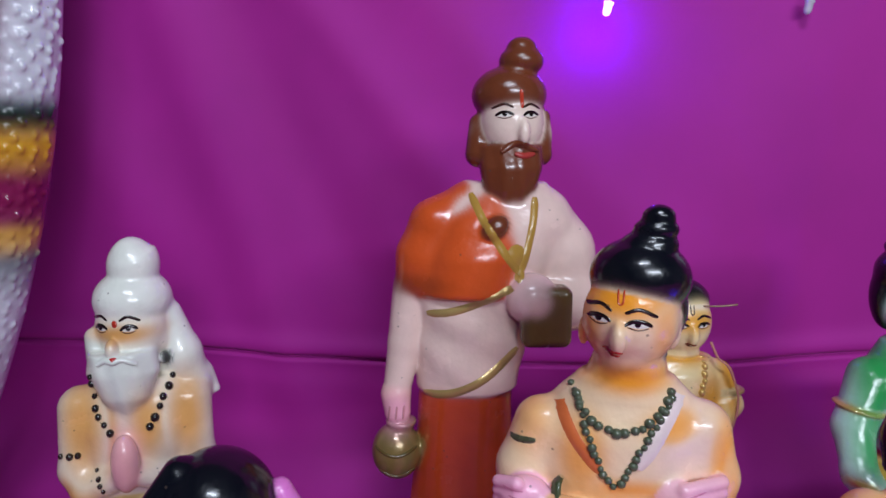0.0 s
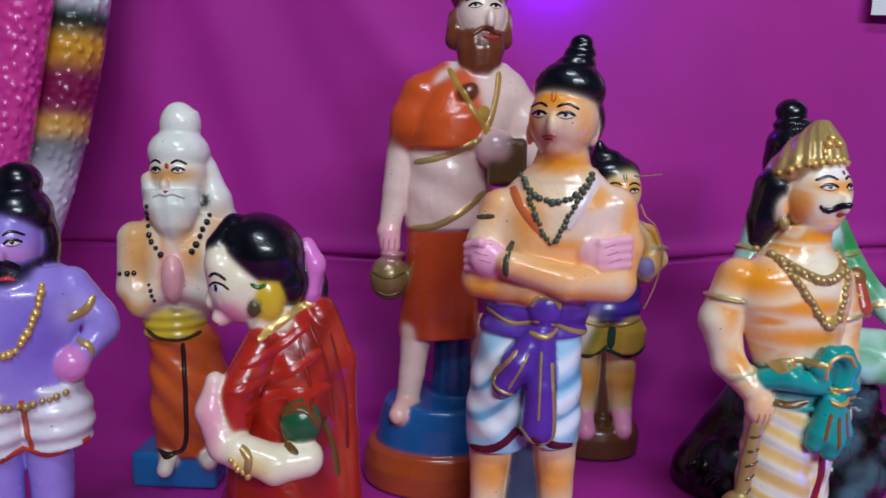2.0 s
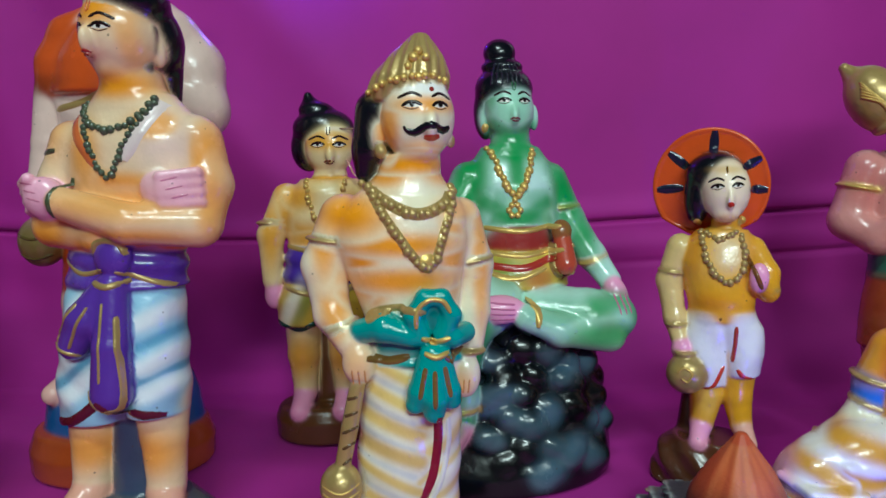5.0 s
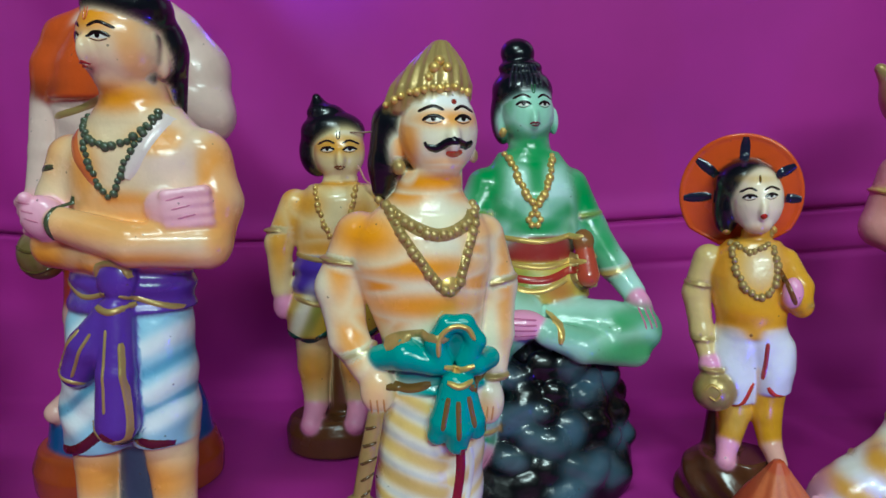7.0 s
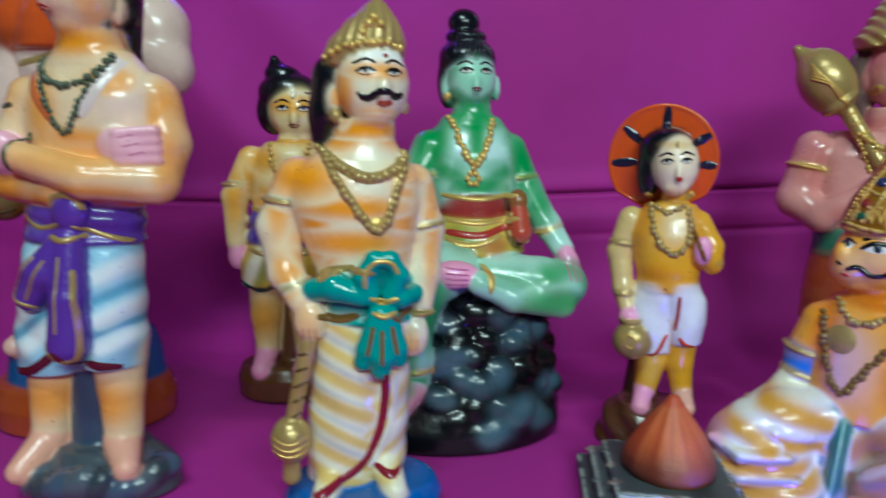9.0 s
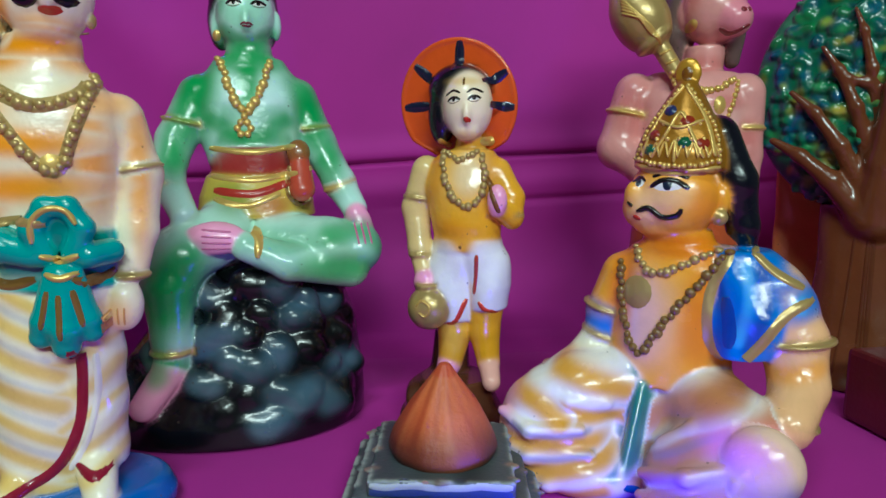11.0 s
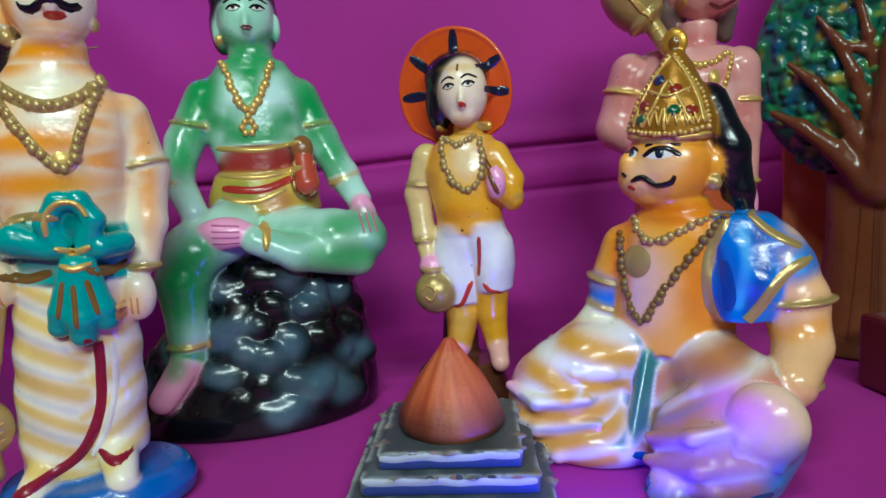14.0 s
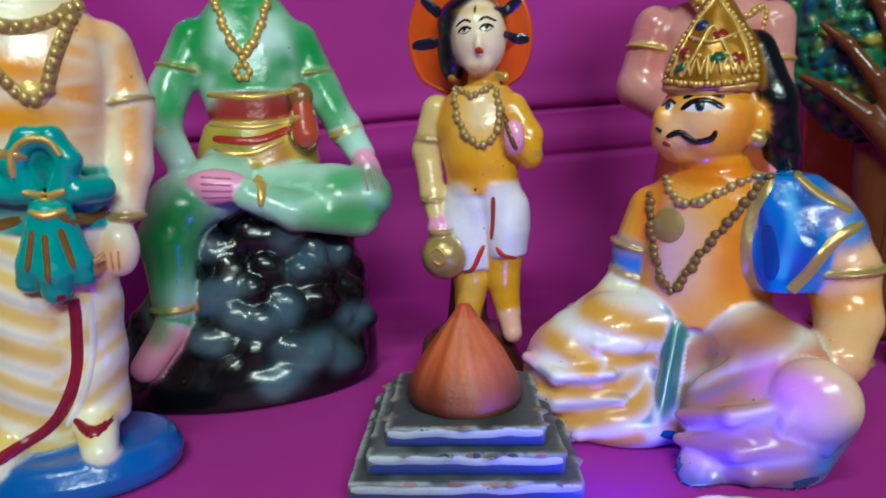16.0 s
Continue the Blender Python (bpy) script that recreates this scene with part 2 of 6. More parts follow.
    def face(self, x, y, w, skin, brow="221410", lip="b02820", turn=0.0, tilt=0.0, mark=None, eyes=1.0, white="e8e2d8", mouth=True):
        """Painted brows, eyes and mouth round (x, y), the bridge of the nose; w is half the face's width."""
        c, s = math.cos(radians(tilt)), math.sin(radians(tilt))

        def at(u, v):
            u, v = u * w, v * w
            return (x + c * u - s * v, y + s * u + c * v)
        for side in (-1, 1):
            far = 1.0 - 0.25 * turn * side
            e = side * 0.47 * far + turn * 0.10
            h = 0.27 * far * eyes
            self.blob(*at(e, 0.11), h * w, 0.088 * w, white, 0.5, tilt)
            self.blob(*at(e + 0.03 * turn, 0.09), 0.10 * w, 0.088 * w, "140c0a", 0.9, tilt)
            self.stroke([at(e - h * 1.1, 0.14), at(e - h * 0.4, 0.015), at(e + h * 0.4, 0.01), at(e + h * 1.15, 0.11)], 0.115 * w, "1a100c", 1.0)
            self.stroke([at(e - h * 0.9, 0.18), at(e, 0.24), at(e + h * 0.9, 0.17)], 0.035 * w, "5a3020", 0.6)
            self.stroke([at(e - side * h * 1.15, -0.17), at(e, -0.30), at(e + side * h * 1.5, -0.14)], 0.10 * w, brow, 1.0)
        if mouth:
            m = 0.08 * turn
            self.stroke([at(m - 0.24, 0.92), at(m - 0.08, 0.87), at(m, 0.90), at(m + 0.08, 0.87), at(m + 0.24, 0.92)], 0.09 * w, lip, 1.2)
            self.stroke([at(m - 0.17, 0.97), at(m, 1.0), at(m + 0.17, 0.97)], 0.085 * w, lip, 1.0)
        if mark:
            self.stroke([at(-0.07, -0.75), at(-0.05, -0.40), at(0.05, -0.40), at(0.07, -0.75)], 0.05 * w, mark, 0.8)

    def build(self, name, x, y, yaw, label, category="clay doll", z=0.0, shear=(0, 0), mat=None):
        vox = self.vox
        lo = np.min([f[0] for f in self.forms], axis=0) - 5 * vox
        hi = np.max([f[1] for f in self.forms], axis=0) + 5 * vox
        lo[2] = -2.4 * vox
        n = np.ceil((hi - lo) / vox).astype(int) + 1
        ax = [lo[i] + vox * np.arange(n[i]) for i in range(3)]
        field = np.full(n, 1e3, np.float32)
        colour, weight = np.zeros((*n, 4), np.float32), np.full(n, 1e-12, np.float32)
        soft = 0.55 * vox
        for a, b, col, k, fn in self.forms:
            m = k + 4 * vox
            i0 = np.maximum(np.floor((a - m - lo) / vox).astype(int), 0)
            i1 = np.minimum(np.ceil((b + m - lo) / vox).astype(int) + 1, n)
            s = tuple(slice(p, q) for p, q in zip(i0, i1))
            gx, gy, gz = (ax[i][s[i]].astype(np.float32) for i in range(3))
            d = fn(gx[:, None, None], gy[None, :, None], gz[None, None, :]).astype(np.float32)
            d = np.broadcast_to(d, field[s].shape)
            f = field[s]
            h = np.maximum(k - np.abs(f - d), 0) / k
            field[s] = np.minimum(f, d) - h * h * k * 0.25
            w = np.exp(-np.clip(d, -12 * soft, 12 * soft) / soft)
            colour[s] += w[..., None] * col
            weight[s] += w
        # flat underside
        field = np.maximum(field, (-ax[2])[None, None, :].astype(np.float32))
        colour /= weight[..., None]
        ins = field < 0
        # the front of the clay, seen along d
        any_in = ins.any(axis=1)
        j = np.maximum(ins.argmax(axis=1), 1)
        ii, kk = np.meshgrid(np.arange(n[0]), np.arange(n[2]), indexing="ij")
        fa, fb = field[ii, j - 1, kk], field[ii, j, kk]
        front = np.where(any_in, ax[1][j - 1] + vox * fa / np.maximum(fa - fb, 1e-6), np.nan)

        def depth(px, pz):
            u = np.clip((np.asarray(px, float) - lo[0]) / vox, 0, n[0] - 1.001)
            v = np.clip((np.asarray(pz, float) - lo[2]) / vox, 0, n[2] - 1.001)
            i, k = u.astype(int), v.astype(int)
            fu, fv = u - i, v - k
            q = np.stack([front[i, k], front[i + 1, k], front[i, k + 1], front[i + 1, k + 1]])
            w = np.stack([(1 - fu) * (1 - fv), fu * (1 - fv), (1 - fu) * fv, fu * fv]) + 1e-6
            near = np.nanmin(np.where(np.isnan(q), 1e6, q), axis=0)
            w = np.where(np.isnan(q) | (q > near + 4 * vox), 0, w)
            out = (np.nan_to_num(q) * w).sum(0) / np.maximum(w.sum(0), 1e-9)
            return np.where(w.sum(0) > 0, out, np.nan)

        # skin: one vertex in every cell that the surface crosses
        a = ins[:-1, :-1, :-1]
        cnt, pos = np.zeros(a.shape, np.float32), np.zeros((*a.shape, 3), np.float32)
        offs = [(0, 0, 0), (1, 0, 0), (0, 1, 0), (0, 0, 1), (1, 1, 0), (1, 0, 1), (0, 1, 1), (1, 1, 1)]

        def corner(arr, o):
            return arr[o[0]:n[0] - 1 + o[0], o[1]:n[1] - 1 + o[1], o[2]:n[2] - 1 + o[2]]
        for p in offs:
            for axis in range(3):
                if p[axis]:
                    continue
                q = list(p)
                q[axis] = 1
                f0, f1 = corner(field, p), corner(field, q)
                cross = (f0 < 0) != (f1 < 0)
                t = np.where(cross, f0 / np.where(cross, f0 - f1, 1), 0)
                cnt += cross
                for i in range(3):
                    pos[..., i] += cross * (p[i] + (t if i == axis else 0))
        cells = np.argwhere(cnt > 0)
        index = np.full(a.shape, -1, np.int64)
        index[cnt > 0] = np.arange(len(cells))
        verts = lo + vox * (cells + pos[cnt > 0] / cnt[cnt > 0][:, None])
        cols = colour[cells[:, 0], cells[:, 1], cells[:, 2]].copy()
        faces = []
        for axis in range(3):
            s0 = [slice(1, -1)] * 3
            s1 = [slice(1, -1)] * 3
            s0[axis], s1[axis] = slice(0, -1), slice(1, None)
            f0, f1 = ins[tuple(s0)], ins[tuple(s1)]
            e = np.argwhere(f0 != f1)
            out = f0[tuple(e.T)]
            base = e + 1
            base[:, axis] -= 1
            b, c = (axis + 1) % 3, (axis + 2) % 3
            quad = []
            for db, dc in ((0, 0), (1, 0), (1, 1), (0, 1)):
                g = base.copy()
                g[:, b] -= 1 - db
                g[:, c] -= 1 - dc
                quad.append(index[tuple(g.T)])
            quad = np.stack(quad, 1)
            quad[~out] = quad[~out][:, ::-1]
            faces.append(quad)
        faces = np.vstack(faces)
        faces = faces[(faces >= 0).all(1)]
        # airbrushed paint
        for tx, tz, rx, ry, col, much, only, rot in self.tints:
            if rx is None:
                near = np.full(len(verts), 1e6)
                for p, q in zip(tx, tx[1:]):
                    e = q - p
                    f = np.clip(((verts[:, 0] - p[0]) * e[0] + (verts[:, 2] - p[1]) * e[1]) / (e @ e + 1e-9), 0, 1)
                    near = np.minimum(near, np.hypot(verts[:, 0] - p[0] - f * e[0], verts[:, 2] - p[1] - f * e[1]))
                w = much * np.exp(-0.55 * (near / tz) ** 3)
            else:
                u, v = verts[:, 0] - tx, verts[:, 2] - tz
                u, v = u * math.cos(rot) - v * math.sin(rot), u * math.sin(rot) + v * math.cos(rot)
                w = much * np.exp(-0.55 * ((u / rx) ** 2 + (v / ry) ** 2) ** 1.5)
            if only is not None:
                w = w * np.clip(1.6 - np.abs(cols - only).sum(1) / 0.25, 0, 1)
            cols = cols + (col - cols) * w[:, None].astype(np.float32)
        vs, cs, quads, tris, count = [verts], [cols], [faces], [], len(verts)

        def add(v, col, q=None, t=None):
            nonlocal count
            vs.append(v)
            cs.append(np.tile(col, (len(v), 1)))
            if q is not None and len(q):
                quads.append(np.array(q) + count)
            if t is not None and len(t):
                tris.append(np.array(t) + count)
            count += len(v)

        def ball(c, r):
            rows, seg = 5, 8
            v = [c + r * np.array((0, 0, 1))]
            for i in range(1, rows):
                p = math.pi * i / rows
                v += [c + r * np.array((math.sin(p) * math.cos(2 * math.pi * g / seg), math.sin(p) * math.sin(2 * math.pi * g / seg), math.cos(p))) for g in range(seg)]
            v.append(c - r * np.array((0, 0, 1)))
            q = [(1 + seg * i + g, 1 + seg * (i + 1) + g, 1 + seg * (i + 1) + (g + 1) % seg, 1 + seg * i + (g + 1) % seg) for i in range(rows - 2) for g in range(seg)]
            t = [(0, 1 + g, 1 + (g + 1) % seg) for g in range(seg)]
            last = len(v) - 1
            t += [(last, last - seg + (g + 1) % seg, last - seg + g) for g in range(seg)]
            return np.array(v), q, t
        for what, pts, size, col, rise in self.trims:
            if what == "wire":
                line = curve_through([(p[0] - self.cx, -p[2], self.up(p[1])) for p in pts], 4)
                bm = sweep(line, size, 6)
                bm.verts.index_update()
                v = np.array([w.co[:] for w in bm.verts])
                q = [[w.index for w in f.verts] for f in bm.faces if len(f.verts) == 4]
                bm.free()
                add(v, col, q)
            elif what == "blob":
                bx, by, rx, ry, rot = pts
                v = [(0, 0, 1.0)] + [(r * math.cos(g), r * math.sin(g), 1 - r * r) for r in (0.4, 0.75, 1.0) for g in (2 * math.pi * i / 14 for i in range(14))]
                v = np.array(v)
                u, w = v[:, 0] * rx, v[:, 1] * ry
                X = bx - self.cx + u * math.cos(rot) + w * math.sin(rot)
                Z = self.up(by) - u * math.sin(rot) + w * math.cos(rot)
                Y = depth(X, Z)
                if np.isnan(Y).any():
                    Y = np.where(np.isnan(Y), np.nanmax(Y) if not np.isnan(Y).all() else 0, Y)
                Y = Y - rise * (0.25 + v[:, 2]) + 0.2
                q = [(1 + 14 * i + g, 1 + 14 * (i + 1) + g, 1 + 14 * (i + 1) + (g + 1) % 14, 1 + 14 * i + (g + 1) % 14) for i in range(2) for g in range(14)]
                add(np.stack([X, Y, Z], 1), col, q, [(0, 1 + g, 1 + (g + 1) % 14) for g in range(14)])
            else:
                line = curve_through([(p[0] - self.cx, self.up(p[1])) for p in pts], max(2.0, size * 0.45) if what == "stroke" else 1.5)
                if what == "beads":
                    r, step = size
                    run = np.concatenate([[0], np.cumsum(np.linalg.norm(np.diff(line, axis=0), axis=1))])
                    where = np.arange(0, run[-1] + 0.01, step)
                    bx, bz = np.interp(where, run, line[:, 0]), np.interp(where, run, line[:, 1])
                    by = depth(bx, bz)
                    for g in range(len(bx)):
                        if not np.isnan(by[g]):
                            v, q, t = ball(np.array((bx[g] + r * 0.5 * (((g * 29) % 11) / 11 - 0.5), by[g] - 0.15 * r, bz[g] + r * 0.5 * (((g * 17) % 13) / 13 - 0.5))), r * (0.82 + 0.4 * ((g * 37) % 10) / 10))
                            add(v, col, q, t)
                    continue
                way = np.gradient(line, axis=0)
                way /= np.linalg.norm(way, axis=1)[:, None] + 1e-9
                side = np.stack([-way[:, 1], way[:, 0]], 1)
                m = len(line)
                end = np.minimum(np.arange(m), np.arange(m)[::-1])
                taper = np.clip(0.55 + 0.3 * end, 0, 1)
                X = line[:, 0, None] + side[:, 0, None] * np.array((-1, -0.55, 0, 0.55, 1)) * size / 2 * taper[:, None]
                Z = line[:, 1, None] + side[:, 1, None] * np.array((-1, -0.55, 0, 0.55, 1)) * size / 2 * taper[:, None]
                Y = depth(X.ravel(), Z.ravel()).reshape(X.shape)
                mid = np.where(np.isnan(Y).all(1), 0, np.nanmean(np.where(np.isnan(Y).all(1)[:, None], 0, Y), axis=1))
                bad = np.isnan(Y).any(1)
                Y = np.where(np.isnan(Y), mid[:, None], Y)
                Y = Y - rise * np.array((-0.1, 0.75, 1, 0.75, -0.1)) - 0.25
                q = [(5 * i + g, 5 * i + g + 1, 5 * i + g + 6, 5 * i + g + 5) for i in range(m - 1) if not (bad[i] or bad[i + 1]) for g in range(4)]
                add(np.stack([X, Y, Z], 2).reshape(-1, 3), col, q)
        verts = np.vstack(vs)
        for hx, top, chin, base, broad, s_top, s_chin in self.heads:
            high = verts[:, 2].copy()
            w = np.clip((high - base) / (chin - base), 0, 1)
            w = w * w * (3 - 2 * w)
            verts[:, 0] += w * (broad - 1) * (verts[:, 0] - hx)
            verts[:, 2] -= np.interp(high, [base, chin, top, top + 500], [0, s_chin, s_top, s_top])
        verts = verts * self.unit
        verts[:, 0] *= self.wide
        verts[:, 1] += shear[1] * np.maximum(verts[:, 2] - shear[0], 0)
        cols = np.clip(np.vstack(cs), 0, 1)
        quads = np.vstack(quads)
        tris = np.vstack(tris) if tris else np.zeros((0, 3), int)
        me = bpy.data.meshes.new(name)
        me.vertices.add(len(verts))
        me.vertices.foreach_set("co", verts.astype(np.float32).ravel())
        loops = np.concatenate([quads.ravel(), tris.ravel()]).astype(np.int32)
        me.loops.add(len(loops))
        me.loops.foreach_set("vertex_index", loops)
        me.polygons.add(len(quads) + len(tris))
        me.polygons.foreach_set("loop_start", np.concatenate([4 * np.arange(len(quads)), 4 * len(quads) + 3 * np.arange(len(tris))]).astype(np.int32))
        me.update(calc_edges=True)
        me.validate()
        me.polygons.foreach_set("use_smooth", [True] * len(me.polygons))
        attr = me.color_attributes.new("paint", "FLOAT_COLOR", "POINT")
        attr.data.foreach_set("color", cols.astype(np.float32).ravel())
        me.materials.append(mat or PAINT)
        ob = new(name, me)
        ob.matrix_world = pose(x, y, z, 0, 0, yaw)
        return tagged(ob, label, category)


# ---- the setting ----


def sheet(name, x0, x1, nx, y0, y1, ny, fn, mat):
    verts = [fn(x0 + (x1 - x0) * i / nx, y0 + (y1 - y0) * j / ny) for j in range(ny + 1) for i in range(nx + 1)]
    faces = [(j * (nx + 1) + i, j * (nx + 1) + i + 1, (j + 1) * (nx + 1) + i + 1, (j + 1) * (nx + 1) + i) for j in range(ny) for i in range(nx)]
    return smooth(mesh_from(name, verts, faces, mat))


WALL = 0.70


def seam_height(x):
    return 0.160 + 0.072 * max(0, x) + 0.04 * max(0, -0.25 - x) + 0.002 * math.sin(9 * x)


def hanging(x, z):
    """The back cloth: broad soft folds, a pinched seam and the slack under it."""
    y = 0.004 * math.sin(9 * x + 3 * z + 1.0) + 0.003 * math.sin(17 * x - 8 * z)
    y += 0.006 * math.exp(-((x + 0.42 + 0.45 * (z - 0.42)) / 0.035) ** 2) * min(1, max(0, (z - 0.16) / 0.1))
    y -= 0.007 * math.exp(-((x + 0.50 + 0.30 * (z - 0.42)) / 0.03) ** 2)
    for fx, lean, wide, deep in ((-0.62, 0.55, 0.05, 0.010), (-0.30, 0.75, 0.03, 0.006), (-0.16, 0.9, 0.045, 0.006), (0.05, -0.5, 0.06, 0.004), (0.42, 0.4, 0.05, 0.005)):
        y -= deep * math.exp(-((x - fx + lean * (z - 0.40)) / wide) ** 2) * min(1, max(0, (z - 0.10) / 0.2))
    s = z - seam_height(x)
    y -= 0.005 * math.exp(-((s - 0.010) / 0.012) ** 2) + 0.003 * math.exp(-((s + 0.03) / 0.012) ** 2) * (1 if x > 0.1 else 0.3)
    y += 0.009 * math.exp(-(s / 0.0021) ** 2)
    y += 0.004 * math.exp(-((s + 0.048) / 0.004) ** 2) * max(0, min(1, (x - 0.15) * 5))
    y -= 0.002 * noise.noise((6 * x, 7 * z, 3.1))
    if z < 0.12:
        y = y * max(0, z) / 0.12 - 0.12 * (1 - math.sqrt(max(0, 1 - (1 - max(0, z) / 0.12) ** 2)))
    return (x, WALL + y, z - (0.002 if z < 0.01 else 0))


def lying(x, y):
    """The floor cloth with low creases."""
    z = -0.0012 + 0.0010 * noise.noise((7 * x, 5 * y, 0.4)) + 0.0006 * noise.noise((21 * x, 26 * y, 2.0))
    return (x, y, z)


back = sheet("wall_north", -1.3, 1.4, 230, 0.0, 1.1, 600, hanging, CLOTH)
tagged(back, "magenta cotton cloth hung as a backdrop, with a horizontal seam", "backdrop cloth", kind="structure")
ground = sheet("floor", -1.3, 1.4, 180, -0.30, 0.66, 84, lying, FLOORCLOTH)
tagged(ground, "magenta cotton cloth spread over the display step", "floor cloth", kind="structure")
# unseen grey shell, added round the set to tune bounce and reflections
for nm, at, size in (("unseen_wall_east", (1.95, -0.55, 0.6), (0.1, 3.4, 3.0)), ("unseen_wall_west", (-1.85, -0.55, 0.6), (0.1, 3.4, 3.0)),
                     ("unseen_wall_south", (0.05, -2.3, 0.6), (3.9, 0.1, 3.0)), ("unseen_wall_behind", (0.05, 1.2, 0.6), (3.9, 0.1, 3.0)),
                     ("unseen_ceiling", (0.05, -0.55, 2.15), (4.0, 3.6, 0.1)), ("unseen_room_floor", (0.05, -0.55, -0.85), (4.0, 3.6, 0.1))):
    tagged(part(nm, boxed(*size, at), PLASTER), "plain grey plaster surface, unseen, added to shape the bounce light", "wall", kind="structure")

# ---- the clay dolls ----
PEACH, ORANGE, PINK, BLACK, CREAM = "f8eed0", "f29a10", "f4a4c8", "0a0d16", "f0e8d4"


def white_bearded_sage():
    g = Doll(0.000465, 310, 875, vox=2.8, wide=0.94)
    W = "eceee2"
    g.block(300, 842, -14, 84, 33, 56, "1f6fae", r=8, turn=-20)
    g.path([(275, 815, 36, 17), (270, 824, 62, 15)], CREAM)
    g.path([(342, 812, 36, 17), (350, 820, 62, 15)], CREAM)
    g.loft([(812, 318, 62, 46, 10), (760, 318, 74, 52, 10), (680, 318, 74, 52, 8), (600, 312, 64, 46, 6), (575, 305, 58, 44, 6)], "c85a22", k=8, folds=(2.2, 0.10, 0.10, 0))
    g.loft([(592, 300, 60, 50, 6), (570, 298, 60, 50, 6), (535, 300, 58, 47, 6)], "d9bd2a", k=4, folds=(1.5, 0, 0.35, 0))
    g.loft([(560, 302, 60, 44, 4), (500, 306, 80, 52, 2), (440, 310, 92, 54, 0), (400, 312, 88, 48, -2), (372, 316, 58, 36, -4)], CREAM, k=10)
    g.path([(232, 415, 0, 32), (226, 500, 14, 28), (240, 525, 30, 24), (290, 500, 56, 17)], CREAM, k=10)
    g.path([(388, 415, 0, 32), (392, 500, 12, 28), (375, 525, 28, 24), (316, 500, 56, 17)], CREAM, k=10)
    g.ell(300, 478, 66, 20, 42, 20, "eec2b8", k=5)
    g.ell(314, 300, 0, 52, 62, 48, CREAM, k=6)
    g.ell(316, 262, -6, 56, 44, 54, W, k=4)
    g.ell(320, 215, -6, 37, 40, 36, W, k=6)
    g.path([(322, 205, -6, 34), (318, 198, -6, 24)], W)
    g.loft([(330, 326, 58, 30, -22), (380, 338, 84, 34, -26), (420, 345, 88, 30, -28)], W, k=10)
    g.path([(362, 290, -12, 22), (378, 350, -12, 30), (392, 395, -14, 26)], W, k=10)
    g.loft([(325, 300, 46, 34, 28), (355, 302, 50, 32, 34), (390, 304, 36, 26, 36), (425, 306, 10, 10, 34)], "dfe2d8", k=6, folds=(0.9, 0.24, 0.03, 0))
    g.path([(262, 310, 10, 14), (264, 345, 16, 14)], "dfe2d8")
    g.ell(292, 318, 50, 9, 14, 14, CREAM, k=4)
    g.ell(352, 318, 12, 11, 22, 10, CREAM, k=3)
    g.ell(356, 346, 18, 8, 9, 8, "3a3f3a", k=1)
    g.stroke([(272, 336), (284, 330), (294, 333), (306, 330), (326, 338)], 9, "dfe2d8", 4)
    g.blob(295, 331, 7, 5, "b52a26", 3)
    g.face(296, 288, 42, CREAM, turn=-0.4, mouth=False, eyes=0.85)
    g.blob(297, 285, 4, 5, "b5301c", 1.5)
    for x, y, rx, ry in ((240, 430, 26, 60), (385, 430, 22, 50), (330, 430, 20, 40), (275, 440, 14, 40), (300, 300, 40, 10), (230, 520, 26, 22)):
        g.tint(x, y, rx * 1.1, ry * 1.1, "dc9626", 0.85, only=CREAM)
    g.tint(298, 470, 20, 40, "ee9aa8", 0.6)
    g.beads([(262, 352), (258, 392), (270, 425), (286, 442)], 5, 13, "1d1a18")
    g.beads([(368, 372), (350, 405), (332, 440)], 6, 14, "1d1a18")
    g.beads([(208, 470), (236, 470)], 5, 12, "2a1c14")
    g.beads([(258, 490), (268, 522)], 4, 9, "2a1c14")
    g.stroke([(245, 572), (270, 586), (310, 590), (345, 580)], 8, "4a3a1a", 2)
    g.stroke([(311, 596), (312, 700), (308, 780), (285, 802), (255, 800)], 9, "33211a", 2)
    return g.build("clay_doll", -0.458, 0.461, 18.5, "white-bearded sage doll, cream shawl, orange wrap, blue block base")


